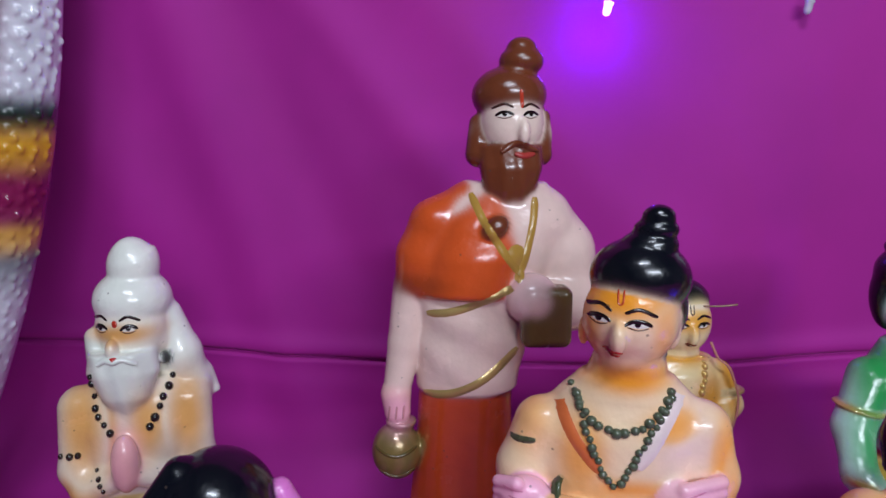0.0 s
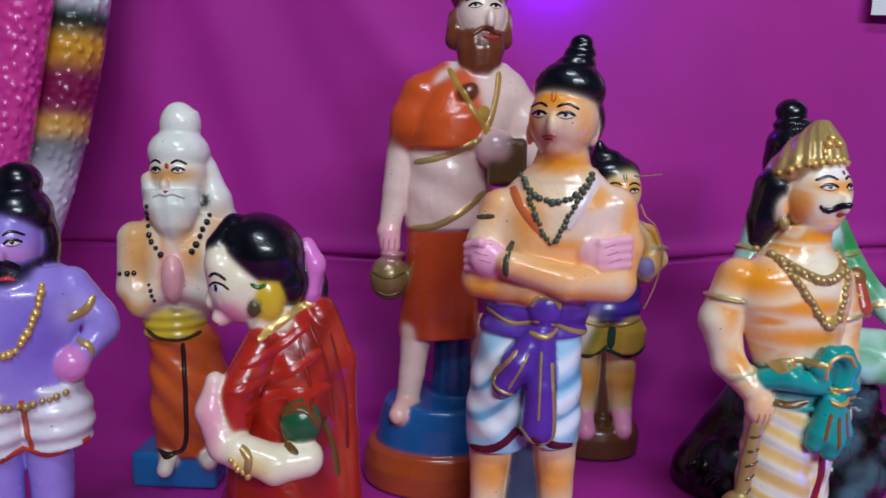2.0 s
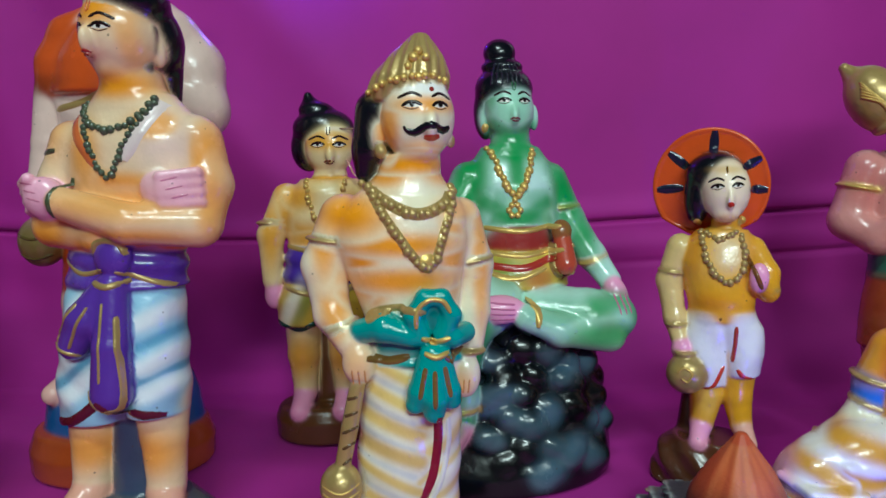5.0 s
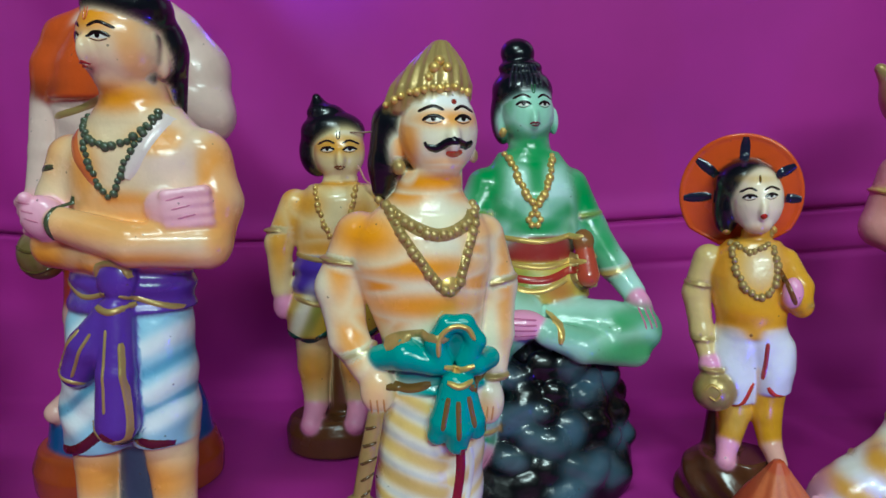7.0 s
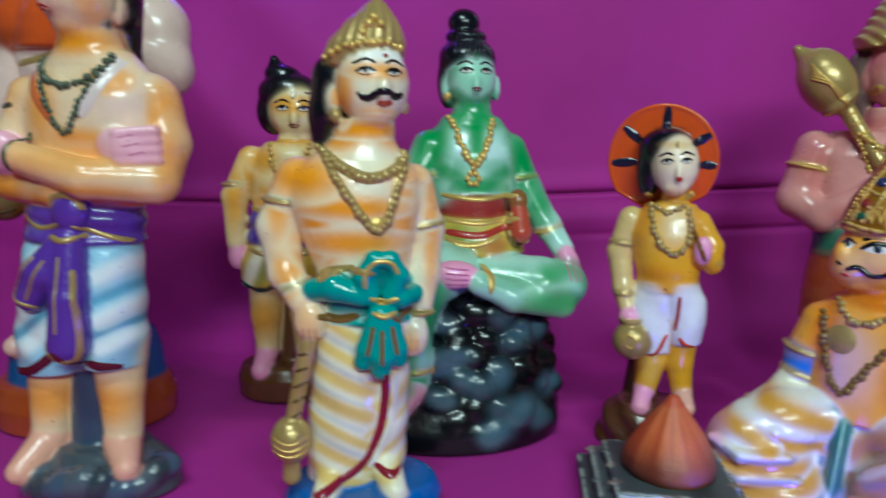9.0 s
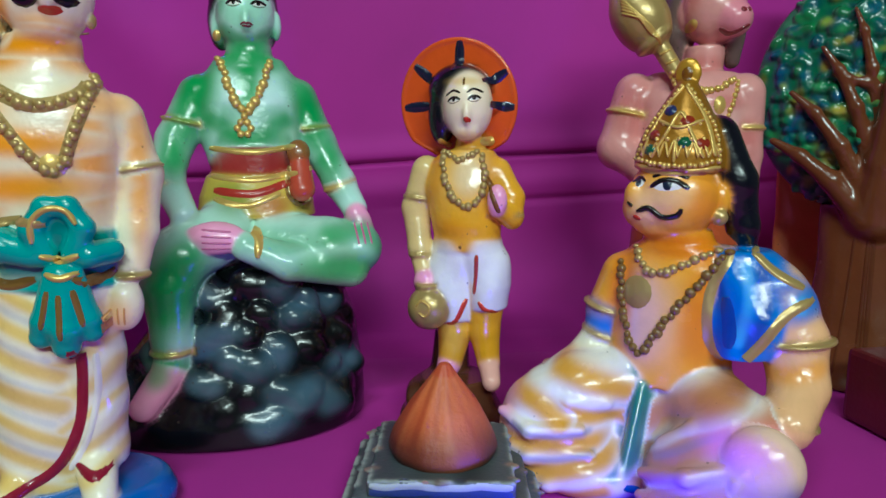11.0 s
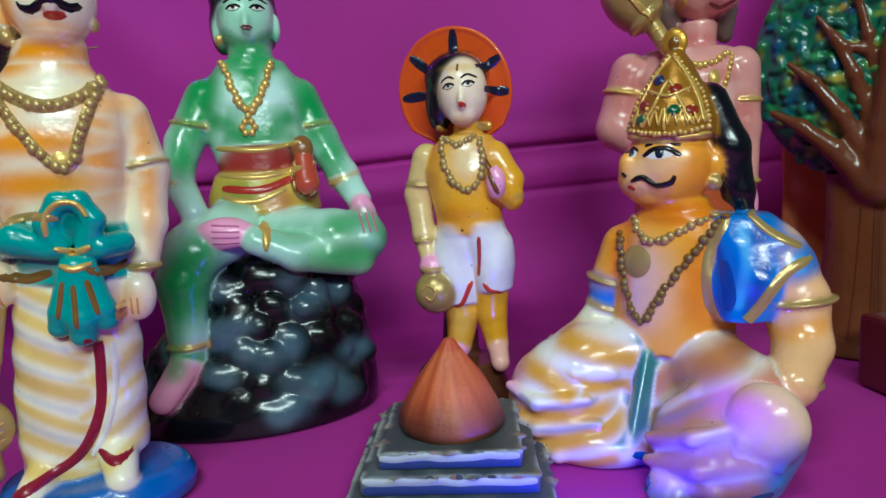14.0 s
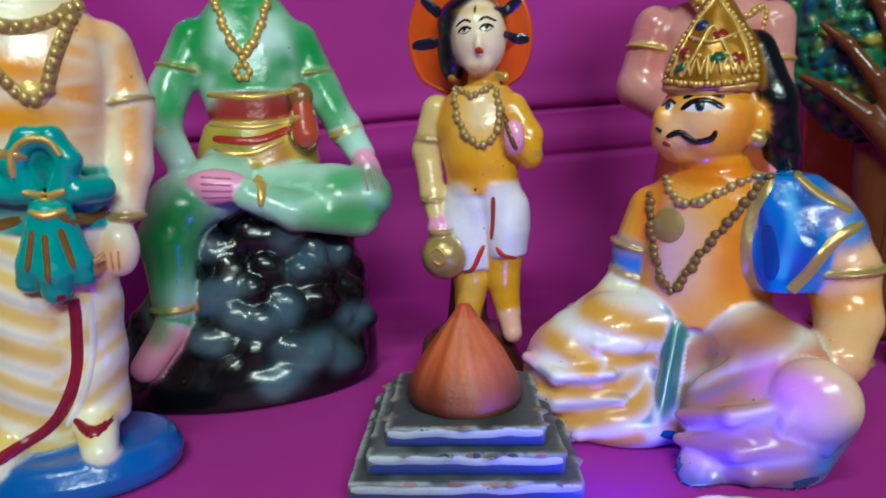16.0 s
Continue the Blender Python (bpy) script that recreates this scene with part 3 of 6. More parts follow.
def brown_bearded_sage():
    g = Doll(0.000463, 800, 892, vox=2.8)
    BR, SH, OR = "6e3820", "e6c8bc", "cf5420"
    g.set_head(856, -108, 150, 165, 1.0, 22, 0)
    g.loft([(892, 790, 150, 118, 0), (850, 790, 152, 120, 0), (815, 790, 140, 110, 0)], "a8491f", k=3, cap=8)
    g.loft([(822, 795, 132, 104, 0), (770, 795, 124, 98, 0), (735, 795, 112, 90, 0)], "1f5f9e", k=3, cap=8)
    g.loft([(745, 818, 50, 44, -20), (600, 820, 44, 42, -22)], "174a80", k=8)
    g.path([(742, 600, 20, 30), (733, 680, 24, 24), (726, 728, 30, 22)], SH, k=5)
    g.path([(724, 735, 34, 22), (708, 748, 66, 18)], "e9b8ac", k=6)
    g.path([(868, 600, 10, 28), (872, 690, 14, 23), (874, 730, 24, 21), (888, 745, 54, 16)], SH, k=5)
    g.loft([(612, 782, 76, 52, 10), (560, 785, 76, 54, 10), (470, 790, 72, 54, 8), (395, 792, 70, 52, 6)], "b8451c", k=6, folds=(2.0, 0.09, 0.012, 0))
    g.loft([(408, 794, 72, 56, 8), (380, 795, 78, 60, 8), (300, 802, 82, 62, 8), (230, 815, 96, 62, 4), (170, 835, 104, 58, 0), (135, 842, 88, 48, -4), (108, 848, 56, 38, -6)], SH, k=8, folds=(1.6, 0.05, 0.09, 0))
    g.loft([(266, 796, 76, 62, 20), (210, 806, 76, 64, 16), (165, 812, 62, 54, 10), (130, 824, 34, 38, 4), (112, 832, 18, 24, 2)], OR, k=10, cap=8)
    g.path([(790, 140, 0, 30), (752, 172, 4, 38), (732, 215, 10, 37), (724, 246, 12, 34)], OR, k=16)
    g.path([(714, 260, 12, 27), (704, 340, 16, 25), (692, 405, 24, 20)], SH, k=4)
    g.path([(690, 415, 26, 22), (692, 440, 30, 19)], "e9b8ac", k=4)
    g.path([(900, 165, -16, 46), (930, 215, -22, 50), (942, 285, -12, 46), (900, 285, 40, 32)], SH, k=14)
    g.ell(878, 266, 66, 36, 36, 30, "e7c0be", k=5)
    g.block(896, 288, 72, 34, 42, 20, "5f4a2a", r=12)
    OLD = (*lin("8a7644"), 0.8)
    g.ell(690, 500, 30, 36, 42, 34, OLD, k=3)
    g.loft([(468, 696, 16, 16, 30), (452, 697, 24, 24, 30)], OLD, k=4)
    g.cone((722, 500, 34, 9), (738, 480, 36, 7), OLD, k=4)
    g.stroke([(660, 486), (690, 494), (720, 486)], 5, "5a4a24", 2)
    g.stroke([(664, 520), (690, 528), (716, 520)], 4, "5a4a24", 2)
    g.loft([(115, 850, 34, 32, -4), (60, 852, 32, 30, -2)], SH, k=6)
    g.ell(855, 22, 4, 44, 58, 44, "ead2c2", k=4)
    g.ell(852, -22, -6, 52, 44, 50, BR, k=4)
    g.ell(868, -72, -4, 31, 24, 30, BR, k=6)
    g.ell(868, -92, -4, 20, 16, 20, BR, k=6)
    g.cone((812, 20, -4, 16), (810, 66, 8, 20), BR, k=6)
    g.cone((898, 10, -4, 12), (894, 66, 6, 18), BR, k=6)
    g.ell(806, 46, 2, 9, 24, 9, "ead2c2", k=2)
    g.ell(904, 40, 2, 8, 22, 9, "ead2c2", k=2)
    g.loft([(52, 852, 44, 28, 16), (85, 852, 44, 28, 24), (120, 850, 34, 24, 26), (158, 846, 18, 14, 24)], BR, k=6, folds=(0.9, 0.26, 0.03, 0))
    g.ell(866, 34, 46, 8, 20, 12, "ead2c2", k=5)
    g.ell(826, 170, 64, 22, 14, 14, BR, k=4, rot=40)
    g.face(858, 4, 38, "ead2c2", turn=0.2, mouth=False, brow="3a2016")
    g.stroke([(836, 62), (852, 50), (866, 52), (888, 60)], 10, BR, 4)
    g.stroke([(854, 64), (868, 67), (882, 64)], 9, "a83a34", 3)
    g.stroke([(862, -28), (864, -2)], 5, "c04028", 1)
    g.stroke([(796, 122), (812, 160), (838, 200), (862, 232)], 11, "b0883a", 2)
    g.stroke([(884, 128), (880, 165), (868, 215), (856, 240)], 11, "b0883a", 2)
    g.blob(856, 206, 13, 15, "b0883a", 2)
    g.stroke([(735, 290), (775, 282), (820, 265), (850, 248)], 11, BRONZE, 2)
    g.stroke([(730, 408), (775, 400), (825, 372), (862, 340)], 13, BRONZE, 2)
    g.tint(690, 436, 24, 26, PINK, 0.6)
    g.tint(700, 250, 50, 14, "7a3014", 0.7)
    for x in (682, 692, 702):
        g.stroke([(x, 425), (x - 2, 445)], 3, "c88a90", 1)
    return g.build("clay_doll", -0.232, 0.480, 4.2, "tall brown-bearded sage doll, orange and pale robe, water pot, round base")


def crossed_arm_prince():
    g = Doll(0.000373, 955, 1045, vox=3.0)
    DH, PU, SKIN = "a4d2e8", "5a34a0", "f2d4ae"
    g.set_head(982, 66, 272, 325, 1.0, 12, 6)
    g.loft([(1045, 945, 140, 100, 0), (1010, 945, 128, 96, 0), (970, 940, 84, 60, -8)], "4a525c", k=14, folds=(3, 0.05, 0.05, 1))
    for i in range(12):
        a = -1.5 + 0.27 * i
        g.ell(945 + 118 * math.sin(a), 1012 + 9 * math.sin(5 * i), 84 * math.cos(a), 34, 24, 26, ("56606c", "3a444e", "4a5a72")[i % 3], k=8, rot=17 * i % 60)
    g.loft([(985, 932, 48, 40, -14), (860, 930, 42, 40, -16), (790, 930, 40, 36, -16)], "3a4c66", k=14)
    for s, x in ((-1, 872), (1, 990)):
        g.path([(x, 780, 4, 50), (x + 4 * s, 860, 8, 38), (x + 8 * s, 940, 14, 32)], SKIN, k=6)
        g.path([(x + 8 * s, 960, 20, 32), (x + (38 if s > 0 else 24) * s, 996 if s < 0 else 984, 78 if s < 0 else 62, 22)], "eeb098", k=8)
    g.loft([(832, 880, 54, 60, 10), (780, 886, 66, 66, 10), (700, 895, 66, 66, 8), (620, 905, 60, 62, 6), (570, 915, 50, 56, 6)], DH, k=6, folds=(1.8, 0.07, 0.085, 0))
    g.loft([(818, 990, 46, 58, 10), (760, 985, 54, 64, 10), (680, 980, 58, 66, 8), (600, 972, 62, 62, 6), (570, 965, 50, 56, 6)], DH, k=6, folds=(1.8, -0.05, 0.085, 0))
    g.loft([(606, 946, 100, 70, 6), (570, 947, 98, 70, 6), (532, 952, 90, 62, 6)], PU, k=6, folds=(3, 0.012, 0.16, 0))
    g.loft([(548, 952, 92, 60, 4), (500, 962, 112, 68, 2), (430, 976, 120, 74, 0), (375, 982, 116, 70, -2), (335, 986, 92, 58, -6), (300, 988, 60, 44, -8)], SKIN, k=10)
    g.path([(882, 380, 2, 40), (858, 440, 14, 37), (850, 500, 30, 34)], SKIN, k=12)
    g.path([(1082, 376, 0, 42), (1098, 440, 10, 38), (1090, 500, 30, 34)], SKIN, k=12)
    g.path([(845, 508, 36, 34), (940, 520, 62, 28), (1040, 500, 52, 28)], SKIN, k=8)
    g.path([(1090, 505, 40, 36), (1000, 500, 82, 32), (905, 470, 88, 26)], SKIN, k=6)
    g.ell(862, 462, 70, 34, 34, 24, "f6b4cc", k=12)
    for i in range(4):
        g.cone((850, 432 + 15 * i, 84 - 3 * i, 10), (826, 440 + 14 * i, 66 - 2 * i, 9), "f6b4cc", k=4)
    g.ell(1052, 452, 66, 32, 28, 16, "f6bccc", k=14, rot=-10)
    for i in range(4):
        g.cone((1056, 430 + 14 * i, 74, 9), (1104, 424 + 15 * i, 54, 9), "f6b8ca", k=6)
    for i in range(3):
        g.stroke([(1060 + 6 * i, 436 + 13 * i), (1082 + 6 * i, 430 + 13 * i)], 3, "d88aa4", 0.6)
    for i in range(3):
        g.stroke([(832 + 8 * i, 436 + 12 * i), (858 + 6 * i, 440 + 13 * i)], 3, "d88aa4", 0.6)
    g.loft([(326, 986, 66, 50, -6), (295, 987, 52, 46, -4), (262, 989, 44, 43, -2)], SKIN, k=12)
    g.ell(986, 212, 8, 59, 68, 56, SKIN, k=6)
    g.ell(978, 262, 26, 24, 18, 22, SKIN, k=14)
    g.ell(996, 160, -6, 62, 52, 60, BLACK, k=5, rot=-8)
    g.ell(1012, 210, -30, 50, 60, 44, BLACK, k=6)
    g.path([(1016, 215, -46, 38), (1014, 300, -52, 24)], BLACK, k=8)
    g.ell(1005, 116, -6, 34, 20, 33, BLACK, k=5)
    g.ell(1011, 97, -6, 27, 16, 26, BLACK, k=4)
    g.ell(1013, 82, -6, 20, 17, 20, BLACK, k=4)
    g.ell(966, 226, 62, 10, 22, 15, SKIN, k=8)
    g.ell(1038, 232, 0, 12, 26, 12, SKIN, k=3)
    g.ell(930, 236, -2, 7, 20, 10, SKIN, k=4)
    g.ell(1022, 258, 14, 11, 12, 10, "3c4a44", k=1)
    g.path([(1040, 205, 14, 7), (1036, 235, 14, 5)], BLACK)
    g.face(966, 200, 47, SKIN, turn=-0.5, tilt=4, mark="c0401c")
    for x, y, rx, ry, m in ((968, 176, 46, 20, .85), (1022, 226, 12, 36, .5), (985, 288, 46, 18, .85), (985, 470, 90, 22, .6), (860, 350, 26, 40, .5),
                            (852, 520, 40, 26, .8), (960, 540, 110, 14, .8), (1000, 475, 60, 14, .5), (1120, 470, 14, 60, .6), (930, 226, 12, 40, .7), (880, 880, 40, 30, .75), (990, 880, 40, 30, .75)):
        g.tint(x, y, rx * 1.1, ry * 1.15, ORANGE, min(1, m * 1.15), only=SKIN)
    for x, y, rx, ry in ((930, 395, 26, 46), (1112, 400, 20, 50), (1040, 352, 30, 20), (985, 440, 60, 16), (1000, 520, 80, 12)):
        g.tint(x, y, rx, ry, ORANGE, .8, only=SKIN)
    g.tint(1060, 385, 36, 50, "f4d8cc", .7, only=SKIN)
    g.tint(966, 246, 24, 14, "f0b49c", .5)
    g.stroke([(895, 322), (918, 370), (955, 415)], 16, "cf6a38", 2)
    g.stroke([(1062, 300), (1030, 350), (1000, 405)], 20, "e9d6d0", 2.5)
    g.beads([(918, 312), (936, 345), (975, 360), (1015, 345), (1042, 305)], 6.5, 11, "4e5844")
    g.beads([(922, 318), (940, 375), (972, 430), (1005, 375), (1044, 312)], 5.5, 9.5, "4e5844")
    g.stroke([(838, 392), (872, 388)], 9, "4a4c36", 2)
    g.stroke([(906, 430), (896, 455), (895, 490)], 11, "4a5238", 3)
    g.stroke([(858, 560), (905, 580), (955, 572)], 8, BRONZE, 2)
    g.stroke([(975, 575), (1010, 590), (1042, 602)], 8, BRONZE, 2)
    g.path([(952, 600, 72, 22), (920, 650, 84, 30), (898, 690, 84, 24)], PU, k=4)
    g.path([(962, 600, 74, 24), (962, 690, 88, 28), (958, 765, 88, 32)], PU, k=4)
    g.ell(965, 552, 74, 30, 34, 20, PU, k=4)
    g.stroke([(940, 545), (948, 530), (966, 526), (984, 532), (992, 548)], 9, BRONZE, 3)
    g.stroke([(938, 590), (965, 596), (990, 588)], 10, BRONZE, 3)
    g.stroke([(938, 625), (905, 690)], 5, BRONZE, 2)
    g.stroke([(918, 620), (876, 680), (915, 705)], 7, BRONZE, 2)
    g.stroke([(960, 620), (958, 740)], 5, BRONZE, 2)
    g.stroke([(980, 640), (986, 770), (955, 785), (925, 760)], 7, BRONZE, 2)
    g.stroke([(832, 828), (870, 822), (905, 800), (930, 772)], 17, "5a1626", 2.5)
    g.stroke([(948, 772), (975, 800), (1024, 812)], 17, "5a1626", 2.5)
    for q in ([(840, 690), (870, 660), (930, 600)], [(830, 740), (870, 720), (935, 660)], [(828, 790), (870, 780), (930, 730)], [(940, 640), (985, 660), (1035, 640)], [(945, 700), (990, 730), (1036, 710)], [(955, 760), (990, 775), (1030, 760)]):
        g.brush(q, 26, "f6fafa", .85, DH)
    for q in ([(832, 715), (870, 692), (935, 630)], [(828, 768), (870, 752), (930, 696)], [(942, 670), (988, 696), (1036, 676)], [(950, 732), (990, 755), (1034, 738)]):
        g.brush(q, 15, "5c9cc0", .8, DH)
    return g.build("clay_doll", -0.167, 0.368, -6.5, "crossed-arm prince doll, black topknot, pale blue wrap, purple sash", shear=(0.20, -0.15))


def small_archer():
    g = Doll(0.000550, 790, 825, vox=2.4)
    Y, PU = "f4dea4", "4a30a0"
    g.set_head(800, 268, 385, 414, 1.14, 15, 21)
    g.loft([(825, 786, 74, 58, 0), (790, 786, 76, 60, 0), (768, 786, 68, 52, 0)], "5e3a1c", k=4, cap=8)
    g.loft([(780, 797, 26, 24, -14), (640, 797, 24, 24, -14)], "5e3a1c", k=6)
    for x in (758, 824):
        g.path([(x, 620, 4, 30), (x, 690, 8, 24), (x + 2, 745, 12, 18)], Y, k=6)
        g.path([(x + 2, 752, 14, 18), (x - 2, 772, 44, 15)], PINK, k=6)
        g.loft([(640, x, 38, 38, 6), (600, x + 1, 40, 40, 6), (575, x + 8 * (1 if x < 790 else -1), 34, 36, 6)], "cfae3a", k=5)
    g.loft([(582, 792, 62, 44, 4), (550, 792, 60, 44, 4), (518, 794, 56, 40, 4)], PU, k=3, folds=(2, 0, 0.2, 0))
    g.loft([(525, 795, 54, 38, 2), (470, 798, 66, 42, 2), (432, 803, 60, 40, 0), (408, 805, 40, 30, -4)], Y, k=8)
    g.path([(738, 442, 0, 23), (712, 500, 6, 20), (714, 570, 14, 15)], Y, k=8)
    g.ell(716, 592, 18, 14, 22, 12, PINK, k=5)
    g.path([(858, 442, 0, 23), (874, 480, 8, 19), (848, 500, 40, 15)], Y, k=8)
    g.ell(845, 488, 48, 14, 18, 12, "9a8cc0", k=5)
    g.loft([(418, 804, 34, 26, -3), (398, 805, 25, 24, -1), (378, 806, 22, 22, 0)], Y, k=8)
    g.ell(806, 345, 4, 33, 42, 32, Y, k=5)
    g.ell(797, 318, -8, 42, 30, 36, BLACK, k=4)
    g.ell(775, 345, -14, 24, 36, 24, BLACK, k=5)
    g.ell(788, 292, -8, 24, 14, 22, BLACK, k=5)
    g.cone((780, 285, -8, 15), (777, 270, -8, 6), BLACK, k=5)
    g.ell(810, 356, 35, 6, 14, 9, Y, k=5)
    g.face(808, 340, 30, Y, turn=0.25, mark="2a1c10", lip="7a2418")
    for x, y, rx, ry in ((760, 440, 20, 16), (840, 470, 16, 30), (790, 505, 40, 10), (716, 500, 12, 40), (758, 690, 22, 26), (826, 690, 22, 26), (735, 440, 14, 60), (805, 338, 30, 10), (805, 405, 30, 10), (760, 500, 40, 16), (870, 440, 12, 40)):
        g.tint(x, y, rx * 1.2, ry * 1.2, "e09a14", .9, only=Y)
    g.tint(808, 318, 26, 8, "f0e2d0", .7, only=Y)
    g.beads([(768, 385), (780, 450), (804, 495), (826, 450), (832, 400)], 4.5, 8, GOLD)
    g.stroke([(735, 515), (790, 522), (850, 512)], 7, BRONZE, 2)
    g.stroke([(735, 578), (790, 590), (850, 578)], 7, BRONZE, 2)
    for x in (758, 826):
        g.stroke([(x - 38, 632), (x, 644), (x + 36, 628)], 9, "1f4a3a", 2)
    g.stroke([(798, 590), (796, 630)], 12, "1f4a3a", 2)
    for x, y in ((712, 480), (874, 460)):
        g.band(x, y, 4, 20, BRONZE, 5)
    g.tint(745, 610, 10, 40, "f2efdc", .8, rot=25)
    g.tint(770, 600, 8, 40, "4a7a3a", .6, rot=25)
    g.wire([(822, 320, 24), (842, 320, 24), (862, 318, 24)], 1.3, "8a6a52")
    g.wire([(832, 365, 30), (845, 395, 34), (866, 430, 36), (876, 470, 36), (866, 520, 36), (850, 560, 36)], 1.6, "c88a7a")
    return g.build("clay_doll", -0.083, 0.534, 1.7, "small ochre archer doll, black topknot, purple belt, brown base")


def bowing_woman():
    g = Doll(0.000324, 470, 1150, vox=3.2, wide=0.87)
    RED, SK = "b02818", "f0e4c4"
    g.loft([(1150, 470, 176, 150, 0), (1050, 474, 168, 145, 0), (950, 482, 152, 130, 0), (860, 495, 140, 115, -4), (760, 500, 125, 105, -6), (680, 498, 112, 92, -6), (610, 490, 84, 70, -8), (575, 480, 50, 50, -6)], RED, k=8, folds=(3.2, 0.035, 0.05, 2))
    g.path([(556, 600, -20, 46), (596, 700, -20, 46), (606, 850, -10, 40), (608, 1000, 0, 48)], RED, k=16)
    g.path([(440, 640, 60, 40), (395, 720, 96, 44), (380, 790, 110, 40)], RED, k=10)
    g.path([(352, 690, 112, 20), (345, 740, 118, 32), (372, 800, 130, 34), (420, 825, 140, 30)], SK, k=8)
    g.path([(405, 810, 142, 32), (480, 838, 146, 36), (545, 835, 130, 34)], SK, k=8)
    g.ell(530, 770, 116, 46, 46, 34, "1f5a36", k=6)
    g.path([(480, 600, 20, 40), (440, 590, 34, 36)], SK, k=8)
    g.ell(392, 520, 30, 70, 78, 58, SK, k=8, rot=12)
    g.ell(352, 480, 36, 34, 40, 44, SK, k=14)
    g.ell(330, 548, 40, 12, 20, 14, SK, k=8, rot=-20)
    g.ell(352, 585, 38, 22, 18, 26, SK, k=12)
    g.ell(440, 462, 6, 92, 76, 84, BLACK, k=6, rot=-18)
    g.ell(490, 520, -4, 52, 56, 66, BLACK, k=10)
    g.path([(380, 415, 20, 30), (345, 446, 40, 22)], BLACK, k=10)
    g.ell(450, 545, 54, 40, 52, 26, "d6b326", k=6, rot=10)
    g.ell(430, 560, 80, 13, 16, 7, "4a4420", k=2)
    g.path([(535, 455, -6, 20), (552, 490, -2, 24), (540, 545, 0, 20), (530, 575, 0, 12)], "dd7cc8", k=8)
    g.ell(565, 540, -16, 16, 34, 16, BLACK, k=4)
    g.tint(378, 572, 26, 22, "ee86b0", .85)
    g.tint(350, 745, 26, 60, "ee94b4", .8, only=SK)
    g.tint(430, 830, 40, 20, "e8c64a", .6, only=SK)
    g.stroke([(336, 500), (352, 492), (376, 504)], 6, "1a100c", 2)
    g.blob(354, 520, 17, 9, "ece6da", 1.5)
    g.blob(352, 520, 7, 8, "1a100c", 2)
    g.stroke([(332, 520), (348, 510), (368, 513), (382, 522)], 5, "1a100c", 2)
    g.stroke([(334, 588), (350, 596)], 7, "b8302c", 2)
    g.stroke([(440, 615), (480, 595), (520, 570), (545, 568)], 16, GOLD, 3)
    g.stroke([(492, 750), (510, 738), (545, 738), (572, 770), (592, 830), (606, 900)], 13, "6a4a20", 4)
    g.stroke([(488, 760), (500, 795), (530, 812)], 9, "6a4a20", 3)
    g.stroke([(415, 792), (432, 812), (425, 845)], 18, BRONZE, 4)
    g.beads([(398, 812), (412, 838), (430, 850)], 7, 12, GOLD)
    for p in ([(405, 660), (470, 640), (540, 600)], [(385, 700), (480, 690), (570, 650)], [(420, 745), (480, 725), (590, 720)]):
        g.stroke(p, 22, RED, 4)
    g.stroke([(425, 512), (440, 520), (458, 514)], 8, "3a6a2a", 2)
    for x, y, rx, ry, c, r in ((540, 660, 26, 90, "6e1a12", 30), (480, 690, 60, 12, "c84a2c", 20), (580, 760, 20, 80, "7a1c14", 10), (440, 700, 30, 20, "7a1c14", 0), (600, 640, 20, 40, "c04428", 20), (560, 860, 30, 60, "7a1c14", 0), (500, 640, 70, 10, "7a1c14", 20), (620, 900, 14, 90, "c84a2c", 0)):
        g.tint(x, y, rx, ry, c, .75, only=RED, rot=r)
    for p in ([(545, 600), (580, 680), (596, 780)], [(520, 620), (545, 700), (560, 760)], [(585, 620), (618, 740), (625, 860)]):
        g.stroke(p, 8, "8a2014", 2.5)
    return g.build("clay_doll", -0.340, 0.329, 6.0, "bowing woman doll in glossy red sari, black hair, pink flowers")


